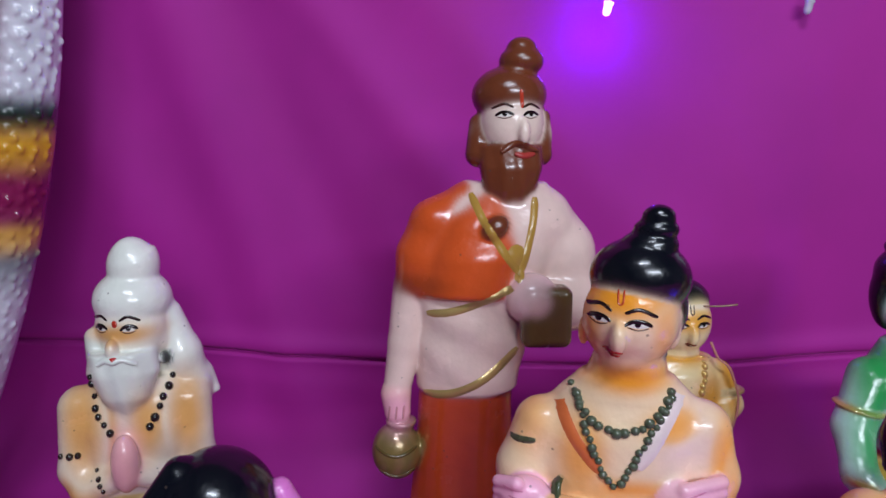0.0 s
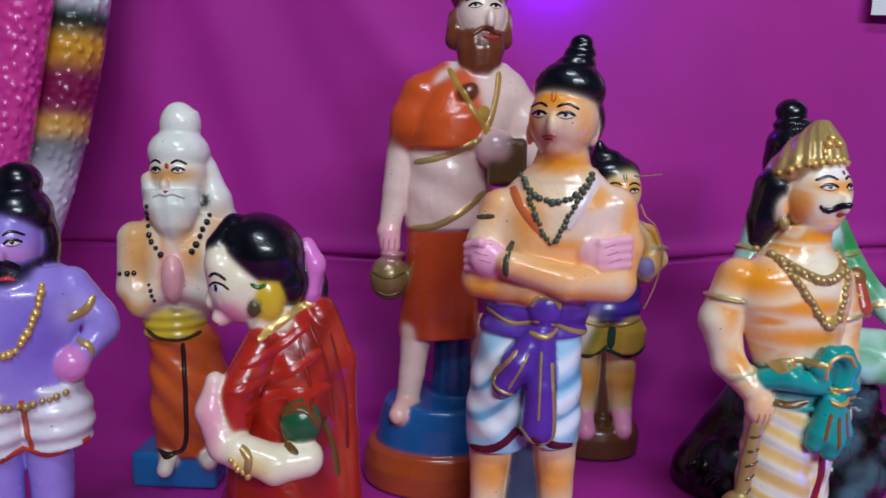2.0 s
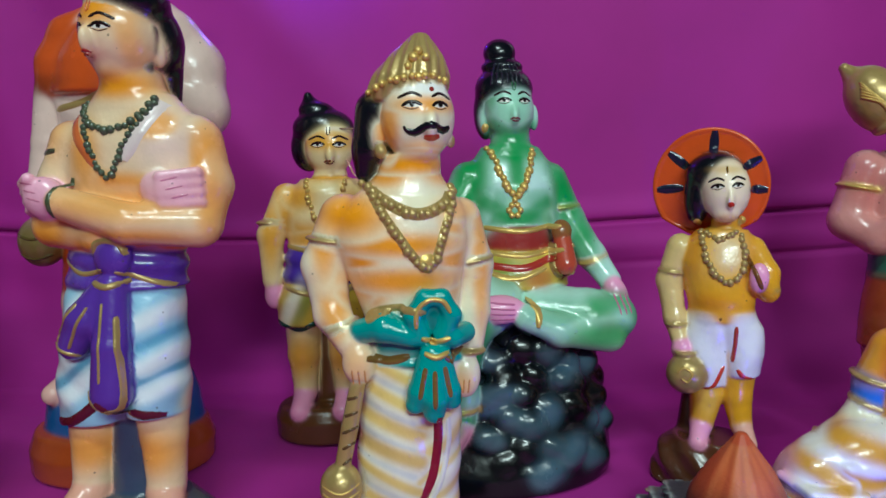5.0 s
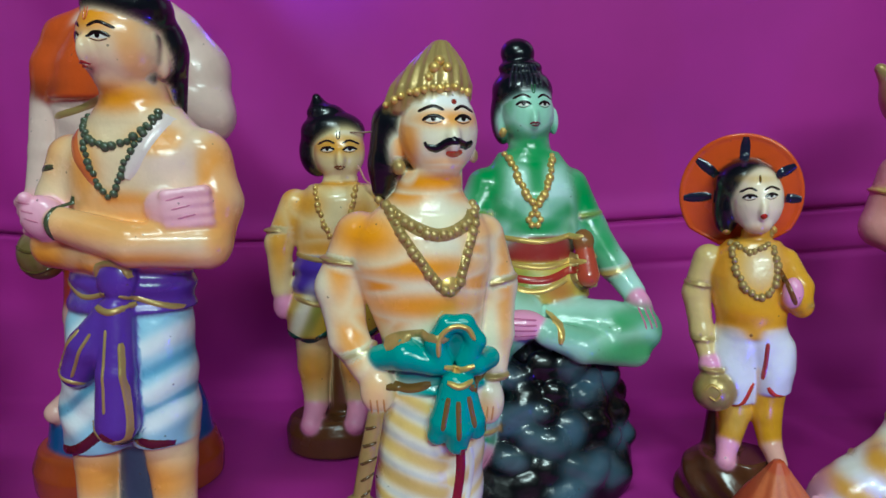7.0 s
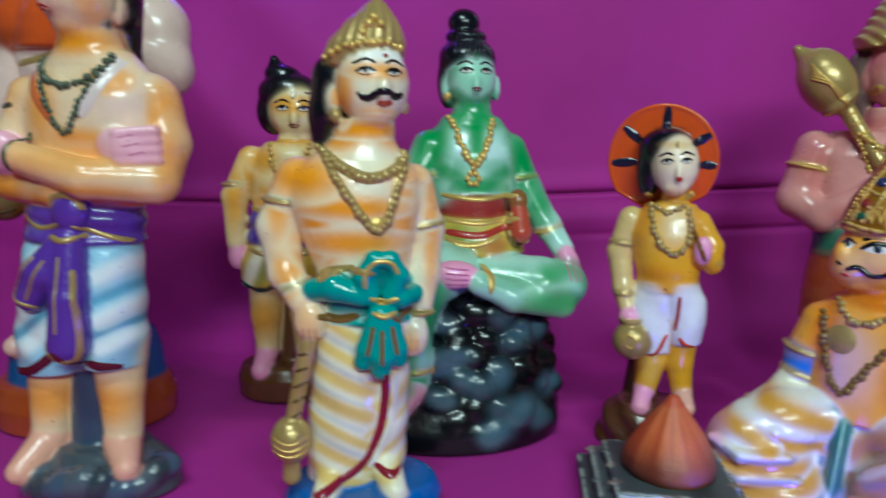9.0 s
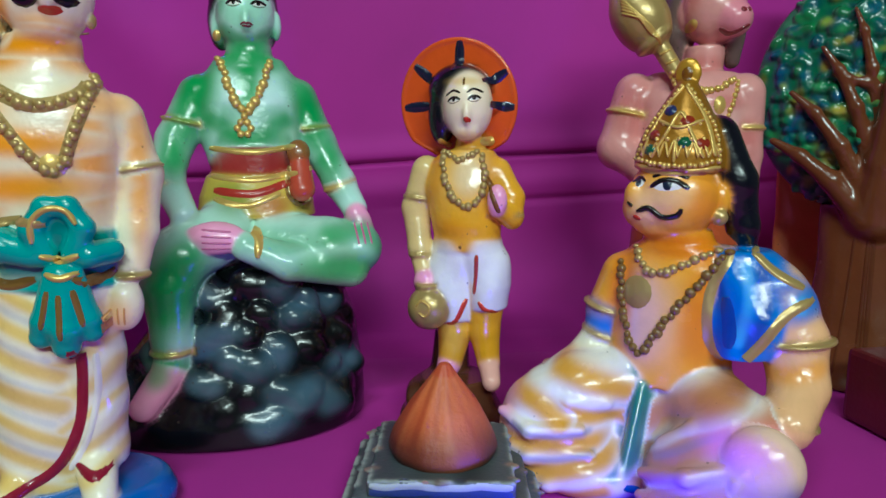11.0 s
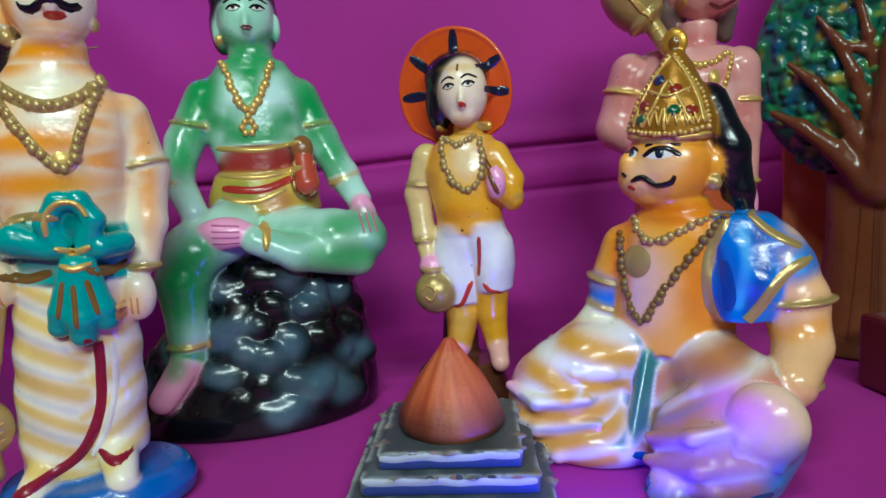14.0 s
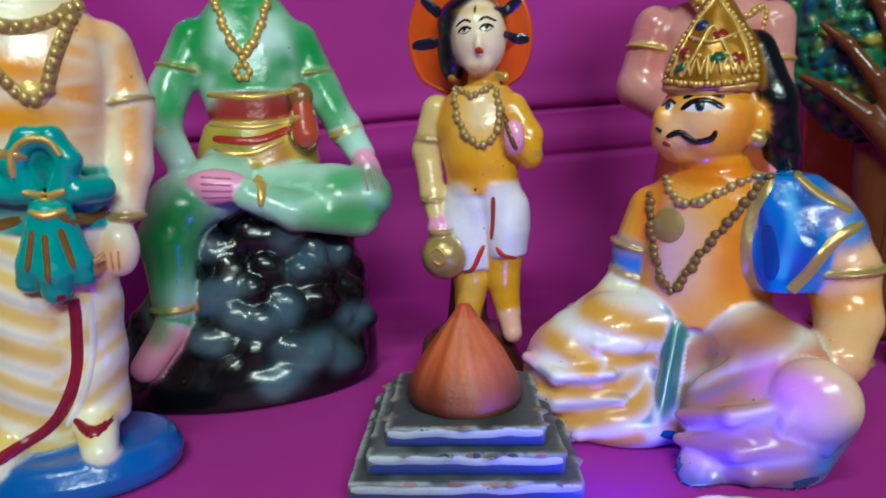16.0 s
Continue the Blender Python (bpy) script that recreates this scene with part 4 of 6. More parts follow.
def violet_bearded_king():
    g = Doll(0.000334, 30, 1131, vox=3.6, wide=0.86)
    V, W = "9a86d8", "dfdde2"
    g.loft([(1131, 20, 140, 100, 0), (1080, 20, 134, 96, 0)], "7a3a1e", k=4, cap=8)
    for x in (-25, 66):
        g.path([(x, 790, 6, 48), (x, 900, 10, 40), (x, 1030, 14, 32)], V, k=6)
        g.path([(x, 1055, 20, 32), (x, 1078, 70, 24)], "b88ad0", k=6)
    for x in (-35, 84):
        g.loft([(805, x, 66, 62, 6), (750, x, 72, 66, 6), (690, x + (10 if x < 30 else -10), 60, 60, 6)], W, k=6, folds=(3, 0.0, 0.16, 0))
    g.loft([(715, 25, 110, 66, 4), (640, 25, 100, 64, 4), (580, 30, 112, 68, 2), (520, 30, 118, 66, 0), (480, 30, 84, 50, -4)], V, k=10)
    g.path([(128, 520, 0, 36), (176, 580, 6, 32), (182, 600, 10, 30), (140, 640, 34, 24)], V, k=10)
    g.ell(120, 655, 46, 34, 32, 24, "d884c4", k=8)
    g.path([(-70, 520, 0, 36), (-100, 600, 6, 32), (-90, 680, 14, 26)], V, k=10)
    g.loft([(490, 30, 40, 38, -2), (440, 32, 38, 38, 0)], V, k=8)
    g.ell(28, 432, 10, 54, 62, 54, V, k=5)
    g.ell(42, 385, -8, 62, 50, 60, BLACK, k=5)
    g.ell(75, 440, -20, 36, 66, 44, BLACK, k=8)
    g.ell(46, 330, -8, 42, 34, 40, BLACK, k=6)
    g.loft([(462, 22, 56, 34, 20), (500, 20, 52, 34, 26), (535, 20, 34, 24, 26)], BLACK, k=6)
    g.ell(12, 452, 64, 10, 18, 12, V, k=6)
    g.face(14, 425, 46, V, turn=-0.5, mouth=False)
    g.stroke([(8, 492), (22, 490), (34, 494)], 9, "c83a4a", 4)
    g.stroke([(-5, 470), (14, 462), (44, 474)], 12, BLACK, 5)
    g.stroke([(12, 400), (14, 380)], 6, "e8e0f0", 1)
    g.tint(28, 455, 40, 22, "e0a0d8", .6, only=V)
    g.tint(60, 600, 50, 60, "6a50c0", .6, only=V)
    g.tint(130, 560, 30, 30, "c0b4ea", .6, only=V)
    g.beads([(80, 505), (62, 560), (30, 610), (-5, 625)], 8, 12, GOLD)
    g.stroke([(120, 575), (150, 560), (170, 535)], 18, BRONZE, 3)
    g.stroke([(130, 612), (155, 622), (160, 640)], 14, BRONZE, 3)
    g.stroke([(30, 700), (32, 760), (40, 800)], 13, "b84a2a", 2)
    for x in (-35, 84):
        g.stroke([(x - 60, 800), (x, 812), (x + 60, 798)], 14, "b8402a", 2)
    g.beads([(-60, 700), (25, 712), (110, 700)], 7, 14, BRONZE)
    return g.build("clay_doll", -0.484, 0.290, 27, "violet bearded king doll with black hair and white shorts")


def moustached_king():
    g = Doll(0.000350, 770, 945, vox=2.9)
    TE, DH = "1f9c96", "f4ecd8"
    g.set_head(792, 60, 255, 302, 1.05, 0, 8)
    g.loft([(945, 786, 140, 108, 10), (920, 786, 142, 110, 10), (894, 786, 128, 96, 8)], "1a5fb0", k=4, cap=10)
    g.path([(730, 872, 40, 28), (715, 896, 84, 20)], PEACH, k=6)
    g.path([(822, 862, 30, 30), (838, 892, 78, 22)], PEACH, k=6)
    g.loft([(890, 750, 66, 56, 6), (810, 755, 72, 60, 8), (700, 758, 66, 62, 8), (610, 765, 62, 58, 6), (570, 770, 56, 54, 6)], DH, k=8, folds=(1.5, 0.06, 0.10, 0))
    g.loft([(872, 822, 38, 44, 2), (790, 822, 42, 50, 4), (690, 818, 48, 54, 6), (600, 810, 52, 54, 6)], DH, k=6, folds=(1.5, -0.06, 0.10, 0))
    g.loft([(600, 785, 84, 60, 6), (560, 785, 80, 60, 6), (515, 784, 78, 56, 6)], TE, k=5, folds=(2.5, 0, 0.20, 0))
    g.loft([(522, 783, 80, 56, 4), (470, 775, 92, 62, 4), (400, 768, 112, 70, 2), (352, 770, 110, 66, -2), (322, 775, 84, 54, -6), (292, 780, 52, 42, -8)], PEACH, k=10)
    g.path([(672, 362, -22, 42), (638, 440, -18, 38), (650, 520, 2, 30), (680, 560, 34, 26)], PEACH, k=10)
    g.ell(694, 592, 44, 28, 38, 24, PEACH, k=8)
    for i in range(3):
        g.stroke([(682 + 10 * i, 600), (684 + 10 * i, 626)], 3, "d89a60", 0.8)
        g.stroke([(858 + 9 * i, 630), (858 + 8 * i, 656)], 3, "d89a60", 0.8)
    g.path([(868, 366, -24, 38), (892, 444, -22, 34), (890, 524, -8, 28), (882, 576, 6, 24)], PEACH, k=10)
    g.ell(872, 628, 18, 26, 40, 24, PEACH, k=8)
    g.path([(690, 630, 46, 13), (676, 700, 50, 14), (664, 760, 54, 13)], BRONZE, k=3)
    g.ell(660, 800, 54, 35, 42, 34, BRONZE, k=4)
    g.cone((660, 840, 54, 14), (660, 868, 54, 16), BRONZE, k=3)
    g.loft([(318, 778, 66, 50, -6), (285, 782, 52, 46, -4), (248, 788, 44, 42, -2)], PEACH, k=12)
    g.ell(796, 192, 8, 58, 68, 56, PEACH, k=6)
    g.ell(798, 240, 28, 28, 18, 22, PEACH, k=14)
    g.path([(735, 180, -20, 36), (725, 240, -30, 32), (712, 285, -30, 18)], BLACK, k=8)
    g.ell(780, 190, -34, 52, 70, 36, BLACK, k=6)
    g.loft([(166, 776, 60, 56, -18), (146, 782, 64, 60, -12), (126, 788, 60, 58, -8), (98, 796, 44, 44, -6), (60, 803, 9, 11, -4)], BRONZE, k=6, folds=(2.0, 0.20, 0.05, 9))
    g.ell(812, 204, 60, 11, 22, 16, PEACH, k=8)
    g.ell(735, 214, 4, 12, 26, 12, PEACH, k=3)
    g.ell(738, 244, 10, 10, 12, 10, BRONZE, k=1)
    g.ell(848, 228, 8, 7, 11, 8, BRONZE, k=1)
    g.face(806, 172, 46, PEACH, turn=0.35, mouth=False)
    g.stroke([(775, 214), (788, 218), (806, 208), (818, 208), (832, 214), (842, 208)], 12, BLACK, 4)
    g.stroke([(775, 215), (772, 208)], 6, BLACK, 3)
    g.stroke([(802, 224), (814, 226), (826, 222)], 9, "c83a28", 2)
    g.blob(815, 152, 4, 4, "8a2a20", 1)
    g.tint(812, 146, 42, 18, "f6f2f0", .95, only=PEACH)
    for x, y, rx, ry, m in ((806, 176, 44, 10, .75), (748, 215, 14, 36, .8), (780, 268, 60, 14, .9), (800, 258, 40, 12, .8), (740, 290, 30, 16, .8), (835, 290, 24, 14, .6), (680, 352, 56, 30, .95), (760, 400, 84, 15, .85), (640, 370, 18, 70, .9), (860, 345, 34, 16, .6),
                            (765, 458, 84, 16, .85), (700, 420, 20, 60, .85), (848, 420, 18, 60, .75), (700, 480, 30, 20, .8), (655, 500, 20, 50, .75), (900, 440, 12, 90, .7), (690, 590, 20, 30, .5), (860, 640, 20, 20, .5), (800, 240, 30, 10, .5)):
        g.tint(x, y, rx * 1.1, ry * 1.15, ORANGE, min(1, m * 1.15), only=PEACH)
    for y in (596, 640, 686, 732, 778, 824, 862):
        j = (y * 7) % 11 - 5
        g.brush([(690, y - 12 + j), (735, y + 6), (792, y + 34 - j)], 19 + j, "e6b93a", .78, DH)
        g.brush([(790, y + 20), (830, y + j), (862, y - 24)], 15 + j, "ecc860", .72, DH)
    for y in (618, 664, 710, 756, 802):
        g.brush([(694, y - 8), (735, y + 8), (780, y + 30)], 9, "c8ccd4", .5, DH)
    g.beads([(705, 300), (738, 330), (790, 352), (838, 335), (852, 300)], 8.5, 12, BRONZE)
    g.beads([(712, 306), (748, 370), (806, 438), (836, 375), (856, 310)], 7.5, 11, BRONZE)
    g.blob(806, 430, 16, 16, GOLD, 5)
    g.band(652, 398, -20, 40, BRONZE, 7, -8)
    g.band(890, 436, -22, 35, BRONZE, 7, 10)
    g.band(666, 536, 17, 28, BRONZE, 9, 20)
    g.band(881, 588, 8, 25, BRONZE, 9)
    g.stroke([(705, 300), (738, 330), (790, 352), (838, 335), (852, 300)], 20, BRONZE, 3)
    g.stroke([(712, 306), (748, 370), (806, 438), (836, 375), (856, 310)], 16, BRONZE, 3)
    g.stroke([(706, 520), (730, 505), (770, 500), (800, 505)], 12, BRONZE, 2)
    g.stroke([(706, 582), (740, 588), (775, 580)], 14, "7a5a2a", 3)
    g.stroke([(830, 575), (850, 585), (866, 575)], 14, "7a5a2a", 3)
    g.path([(792, 545, 78, 16), (780, 512, 82, 15), (798, 482, 84, 14), (826, 482, 84, 14), (842, 510, 82, 15), (828, 545, 78, 16)], TE, k=5)
    g.ell(812, 512, 72, 26, 30, 12, "157a78", k=4)
    g.path([(778, 545, 76, 18), (735, 532, 66, 24), (700, 540, 46, 20)], TE, k=6)
    g.path([(845, 548, 76, 18), (866, 546, 52, 18)], TE, k=6)
    g.path([(806, 575, 82, 18), (790, 635, 82, 20), (782, 655, 80, 16)], TE, k=5)
    g.path([(814, 575, 84, 18), (814, 645, 86, 22), (812, 668, 84, 18)], TE, k=5)
    g.path([(824, 575, 82, 16), (838, 635, 78, 18), (842, 652, 76, 15)], TE, k=5)
    g.stroke([(784, 528), (786, 500), (804, 484), (826, 486), (838, 504)], 8, GOLD, 3)
    g.stroke([(792, 545), (815, 552), (838, 545)], 10, GOLD, 4)
    g.stroke([(796, 568), (815, 574), (836, 568)], 10, GOLD, 4)
    for p in ([(798, 590), (788, 640)], [(812, 595), (812, 655)], [(828, 590), (838, 640)]):
        g.stroke(p, 8, "7a5a2a", 2)
    g.stroke([(820, 672), (820, 730), (808, 800), (774, 856), (700, 888)], 15, "8a1830", 2.5)
    g.stroke([(838, 690), (838, 740), (822, 808), (794, 860)], 9, "ece6e0", 2)
    g.stroke([(802, 852), (830, 862), (850, 856)], 12, "8a1830", 2)
    g.beads([(722, 152), (750, 140), (785, 134), (820, 132), (848, 138)], 6, 11, GOLD)
    g.beads([(782, 116), (796, 94), (812, 116)], 8, 14, GOLD)
    for y in (650, 675, 700, 725, 750):
        g.stroke([(664, y + 6), (676, y), (690, y - 4)], 5, "5a4020", 2)
    for y in (788, 800, 812):
        g.stroke([(630, y), (660, y + 8), (690, y)], 4, GOLD, 2)
    return g.build("clay_doll", 0.000, 0.350, 6.7, "moustached king doll, gilt crown, teal sash, striped wrap, mace")


def green_seated_figure():
    g = Doll(0.000439, 950, 824, vox=2.6)
    GR, DG, RK = "c2e8d8", "12923a", "06080b"
    g.set_head(940, 66, 240, 276, 1.06, -12, 3)
    rnd = random.Random(5)
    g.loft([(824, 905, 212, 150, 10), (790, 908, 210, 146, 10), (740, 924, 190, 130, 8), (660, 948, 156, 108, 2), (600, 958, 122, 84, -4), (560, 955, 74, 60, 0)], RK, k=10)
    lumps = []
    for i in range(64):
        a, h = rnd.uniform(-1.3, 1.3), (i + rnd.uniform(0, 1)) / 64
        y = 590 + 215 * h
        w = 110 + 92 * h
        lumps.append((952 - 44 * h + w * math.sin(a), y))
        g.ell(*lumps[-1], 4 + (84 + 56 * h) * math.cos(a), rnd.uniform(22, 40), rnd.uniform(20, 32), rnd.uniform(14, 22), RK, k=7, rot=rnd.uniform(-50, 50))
    g.path([(905, 520, 50, 46), (848, 548, 92, 44), (830, 590, 100, 38), (832, 668, 110, 28), (830, 704, 114, 24)], GR, k=8)
    g.path([(826, 714, 118, 24), (794, 758, 136, 20)], PINK, k=6)
    g.path([(980, 540, 50, 48), (1060, 545, 78, 46), (1104, 545, 80, 38)], GR, k=8)
    g.path([(1090, 575, 86, 30), (1000, 560, 112, 26), (940, 535, 116, 22)], GR, k=8)
    g.ell(898, 522, 116, 42, 24, 18, PINK, k=6)
    g.loft([(500, 952, 92, 66, 8), (470, 952, 88, 64, 8), (435, 952, 76, 56, 6)], "c8b04a", k=8)
    g.loft([(436, 950, 68, 54, 8), (395, 950, 66, 54, 8)], "9a2f2c", k=3)
    g.loft([(420, 950, 68, 50, 4), (380, 948, 82, 56, 2), (320, 945, 88, 58, 0), (282, 945, 74, 50, -4), (250, 945, 50, 36, -6)], GR, k=10)
    g.path([(1018, 314, -10, 34), (1050, 384, 0, 29), (1082, 448, 34, 25), (1102, 486, 66, 20)], GR, k=10)
    g.path([(868, 312, -4, 34), (832, 382, 10, 29), (822, 440, 42, 25), (852, 490, 90, 20)], GR, k=10)
    g.ell(1108, 510, 82, 20, 32, 16, PINK, k=6, rot=15)
    g.loft([(266, 945, 46, 38, -3), (244, 945, 35, 34, -2), (215, 945, 31, 31, 0)], GR, k=10)
    g.ell(942, 188, 4, 43, 52, 44, GR, k=5)
    g.ell(937, 152, -8, 50, 38, 48, BLACK, k=5)
    g.ell(905, 190, -18, 20, 46, 28, BLACK, k=6)
    g.ell(974, 185, -20, 16, 46, 26, BLACK, k=6)
    g.ell(934, 116, -6, 36, 16, 34, BLACK, k=5)
    g.ell(930, 92, -6, 28, 24, 28, BLACK, k=5)
    g.ell(944, 198, 44, 7, 17, 11, GR, k=6)
    g.ell(900, 205, 2, 9, 22, 10, GR, k=3)
    g.ell(986, 200, 2, 8, 22, 10, GR, k=3)
    for i in range(7):
        g.stroke([(908 + 9 * i, 150), (914 + 7 * i, 124), (918 + 5 * i, 112)], 3.5, "20242e", 1.2)
    g.face(945, 172, 37, GR, turn=0.1, mark="1d6a30", lip="7a3040")
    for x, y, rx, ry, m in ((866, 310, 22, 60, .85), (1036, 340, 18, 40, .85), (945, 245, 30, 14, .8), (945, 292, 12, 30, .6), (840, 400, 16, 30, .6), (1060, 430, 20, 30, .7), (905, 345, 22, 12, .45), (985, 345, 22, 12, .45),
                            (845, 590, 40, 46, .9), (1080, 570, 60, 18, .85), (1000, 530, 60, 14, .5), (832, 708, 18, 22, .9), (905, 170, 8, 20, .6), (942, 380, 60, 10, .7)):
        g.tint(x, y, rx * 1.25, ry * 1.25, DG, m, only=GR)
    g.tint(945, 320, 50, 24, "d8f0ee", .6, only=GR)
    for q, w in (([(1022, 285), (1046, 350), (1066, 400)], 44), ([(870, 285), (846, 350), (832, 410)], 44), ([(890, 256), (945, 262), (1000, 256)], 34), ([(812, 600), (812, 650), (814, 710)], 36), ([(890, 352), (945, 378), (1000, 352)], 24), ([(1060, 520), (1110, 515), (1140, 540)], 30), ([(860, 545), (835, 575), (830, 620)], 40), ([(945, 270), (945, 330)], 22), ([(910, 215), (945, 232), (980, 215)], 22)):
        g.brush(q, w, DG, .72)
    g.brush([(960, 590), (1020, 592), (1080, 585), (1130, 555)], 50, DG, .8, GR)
    g.tint(942, 200, 34, 34, "8ed4a4", .55, only=GR)
    # grey airbrushed patches and blue sheen on the lumps, put into the colour
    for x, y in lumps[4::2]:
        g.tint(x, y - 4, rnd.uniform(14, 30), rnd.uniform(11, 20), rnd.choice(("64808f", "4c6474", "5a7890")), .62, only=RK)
    for x in (1100, 1110, 1120):
        g.stroke([(x - 2, 505), (x + 3, 536)], 3, "c46a92", 1)
    for i in range(4):
        g.stroke([(880, 508 + 9 * i), (920, 512 + 8 * i)], 3, "c46a92", 1)
    g.beads([(902, 252), (918, 305), (940, 345)], 7, 10, GOLD)
    g.beads([(978, 256), (964, 305), (942, 345)], 7, 10, GOLD)
    for i in range(6):
        g.beads([(940 + 10 * math.cos(i * 1.05), 362 + 10 * math.sin(i * 1.05)), (940 + 10.5 * math.cos(i * 1.05), 362 + 10 * math.sin(i * 1.05))], 7, 20, GOLD)
    for p in ([(884, 394), (950, 400), (1014, 390)], [(884, 436), (950, 442), (1016, 430)], [(890, 470), (940, 480), (990, 462)]):
        g.stroke(p, 9, GOLD, 3)
    g.stroke([(890, 458), (950, 462), (1005, 445)], 12, "a83228", 2)
    g.ell(1018, 400, 66, 18, 20, 14, "8e5a30", k=4)
    g.path([(1020, 420, 66, 16), (1022, 455, 72, 20)], "b84a34", k=4)
    g.stroke([(1004, 420), (1000, 460), (1018, 480), (1040, 462), (1036, 420)], 7, BRONZE, 3)
    g.tint(920, 470, 24, 22, "6a8a30", .7)
    g.tint(975, 480, 24, 16, "b84a34", .6)
    g.band(846, 354, 3, 33, GOLD, 7, -12)
    g.band(1037, 362, -5, 33, GOLD, 7, 8)
    g.band(1082, 452, 38, 25, GOLD, 7, 20)
    g.band(831, 684, 112, 27, GOLD, 8)
    g.band(826, 448, 50, 25, GOLD, 7, -10)
    for p in ([(948, 512), (958, 522), (956, 548)],):
        g.stroke(p, 13, GOLD, 4)
    g.blob(900, 218, 6, 8, GOLD, 3)
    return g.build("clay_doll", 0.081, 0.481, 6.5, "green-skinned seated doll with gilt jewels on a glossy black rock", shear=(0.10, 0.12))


def haloed_dwarf():
    g = Doll(0.000386, 1305, 918, vox=2.6, wide=0.92)
    Y, W, OR = "eaa826", "ece8ec", "d8541c"
    B = "5a3420"
    FA = "fce6c6"
    g.set_head(1312, 262, 405, 434, 1.08, 0, 8)
    g.loft([(918, 1300, 104, 84, 0), (880, 1298, 96, 78, 0), (850, 1300, 84, 66, 4), (828, 1310, 74, 56, 6)], B, k=12, folds=(4, 0.06, 0.09, 2))
    g.loft([(840, 1285, 40, 36, -26), (700, 1290, 28, 30, -30)], B, k=10)
    g.path([(1298, 660, 4, 44), (1306, 740, 8, 34), (1298, 800, 14, 24)], Y, k=6)
    g.path([(1362, 660, 4, 42), (1362, 740, 8, 30), (1372, 795, 12, 22)], Y, k=6)
    g.path([(1296, 806, 18, 22), (1292, 828, 52, 18)], PINK, k=6)
    g.path([(1374, 800, 16, 20), (1386, 822, 46, 17)], "eeb4a8", k=6)
    g.loft([(722, 1292, 50, 48, 8), (680, 1296, 56, 52, 8), (620, 1304, 52, 50, 6), (580, 1312, 48, 46, 6)], W, k=6, folds=(2, 0.07, 0.06, 0))
    g.loft([(700, 1372, 34, 44, 6), (660, 1370, 42, 48, 6), (610, 1358, 48, 48, 6), (580, 1345, 46, 46, 6)], W, k=6, folds=(2, -0.07, 0.06, 0))
    g.loft([(598, 1328, 60, 48, 8), (555, 1325, 66, 54, 8), (490, 1318, 76, 52, 4), (455, 1320, 70, 46, 0), (428, 1325, 46, 36, -4)], Y, k=10)
    g.path([(1244, 468, 0, 29), (1224, 530, 4, 26), (1238, 600, 20, 22), (1250, 636, 34, 18)], "e2c480", k=8)
    g.ell(1256, 655, 44, 22, 22, 18, PINK, k=5)
    g.ell(1266, 698, 52, 40, 38, 34, BRONZE, k=4)
    g.loft([(668, 1262, 18, 18, 50), (656, 1262, 24, 24, 50)], BRONZE, k=4)
    g.path([(1380, 468, 0, 27), (1408, 510, 4, 24), (1412, 540, 14, 20), (1390, 525, 44, 16)], Y, k=8)
    g.ell(1392, 510, 54, 18, 26, 14, PINK, k=5)
    g.loft([(440, 1326, 36, 30, -3), (420, 1328, 27, 26, -1), (400, 1328, 25, 25, 0)], Y, k=10)
    c, s = math.cos(0.06), math.sin(0.06)
    p = g.pt(1298, 345, -34)

    def halo(x, y, z):
        u, w, v = x - p[0], z - p[2], y - p[1] + 0.12 * (z - p[2])
        q = np.sqrt((u / 106) ** 2 + (w / 106) ** 2) * 100
        body = np.maximum(q - 97, np.abs(v) - 9)
        rim = np.sqrt((q - 95) ** 2 + (v + 6) ** 2) - 5
        return np.minimum(body, rim)
    g.form(p - (114, 34, 114), p + (114, 34, 114), OR, 3, halo)
    g.ell(1326, 352, 16, 42, 54, 44, FA, k=5)
    g.ell(1306, 326, -4, 54, 42, 44, BLACK, k=4)
    g.ell(1276, 365, -4, 24, 48, 30, BLACK, k=6)
    g.ell(1334, 366, 56, 7, 17, 11, FA, k=6)
    g.ell(1328, 392, 36, 20, 14, 16, FA, k=10)
    g.face(1328, 340, 36, FA, turn=0.3, tilt=-4, mouth=False)
    g.blob(1335, 375, 6, 5, "c02a20", 1.5)
    g.tint(1328, 316, 24, 6, "e0b060", .6)
    g.stroke([(1326, 310), (1327, 322)], 4, "6a4a10", 1)
    g.tint(1330, 400, 20, 8, "dca03a", .6)
    for ang, start in ((88, 48), (142, 50), (30, 62), (184, 50), (-4, 68)):
        u, w = math.cos(radians(ang)), math.sin(radians(ang))
        g.stroke([(1300 + start * u, 345 - start * w), (1300 + 99 * u, 345 - 99 * w)], 17, "181c34", 2.5)
    g.beads([(1284, 432), (1296, 480), (1322, 515), (1350, 518), (1366, 480), (1356, 430)], 7, 10.5, BRONZE)
    g.beads([(1286, 428), (1318, 446), (1354, 428)], 6, 9, BRONZE)
    g.band(1230, 512, 3, 27, BRONZE, 8, -6)
    g.band(1242, 610, 24, 22, BRONZE, 8)
    g.band(1411, 538, 12, 21, BRONZE, 7)
    g.stroke([(1356, 602), (1354, 640), (1350, 670)], 8, "a83a2a", 2)
    g.stroke([(1300, 726), (1318, 718), (1336, 680)], 8, "c83a2a", 2)
    g.stroke([(1360, 682), (1372, 696), (1392, 702)], 9, "c83a2a", 2)
    g.stroke([(1366, 470), (1384, 500), (1398, 530)], 9, "7a4a20", 2)
    for x, y in ((1278, 412), (1356, 408)):
        g.blob(x, y, 8, 10, GOLD, 4)
    g.tint(1320, 470, 60, 40, "eecb7a", .35, only=Y)
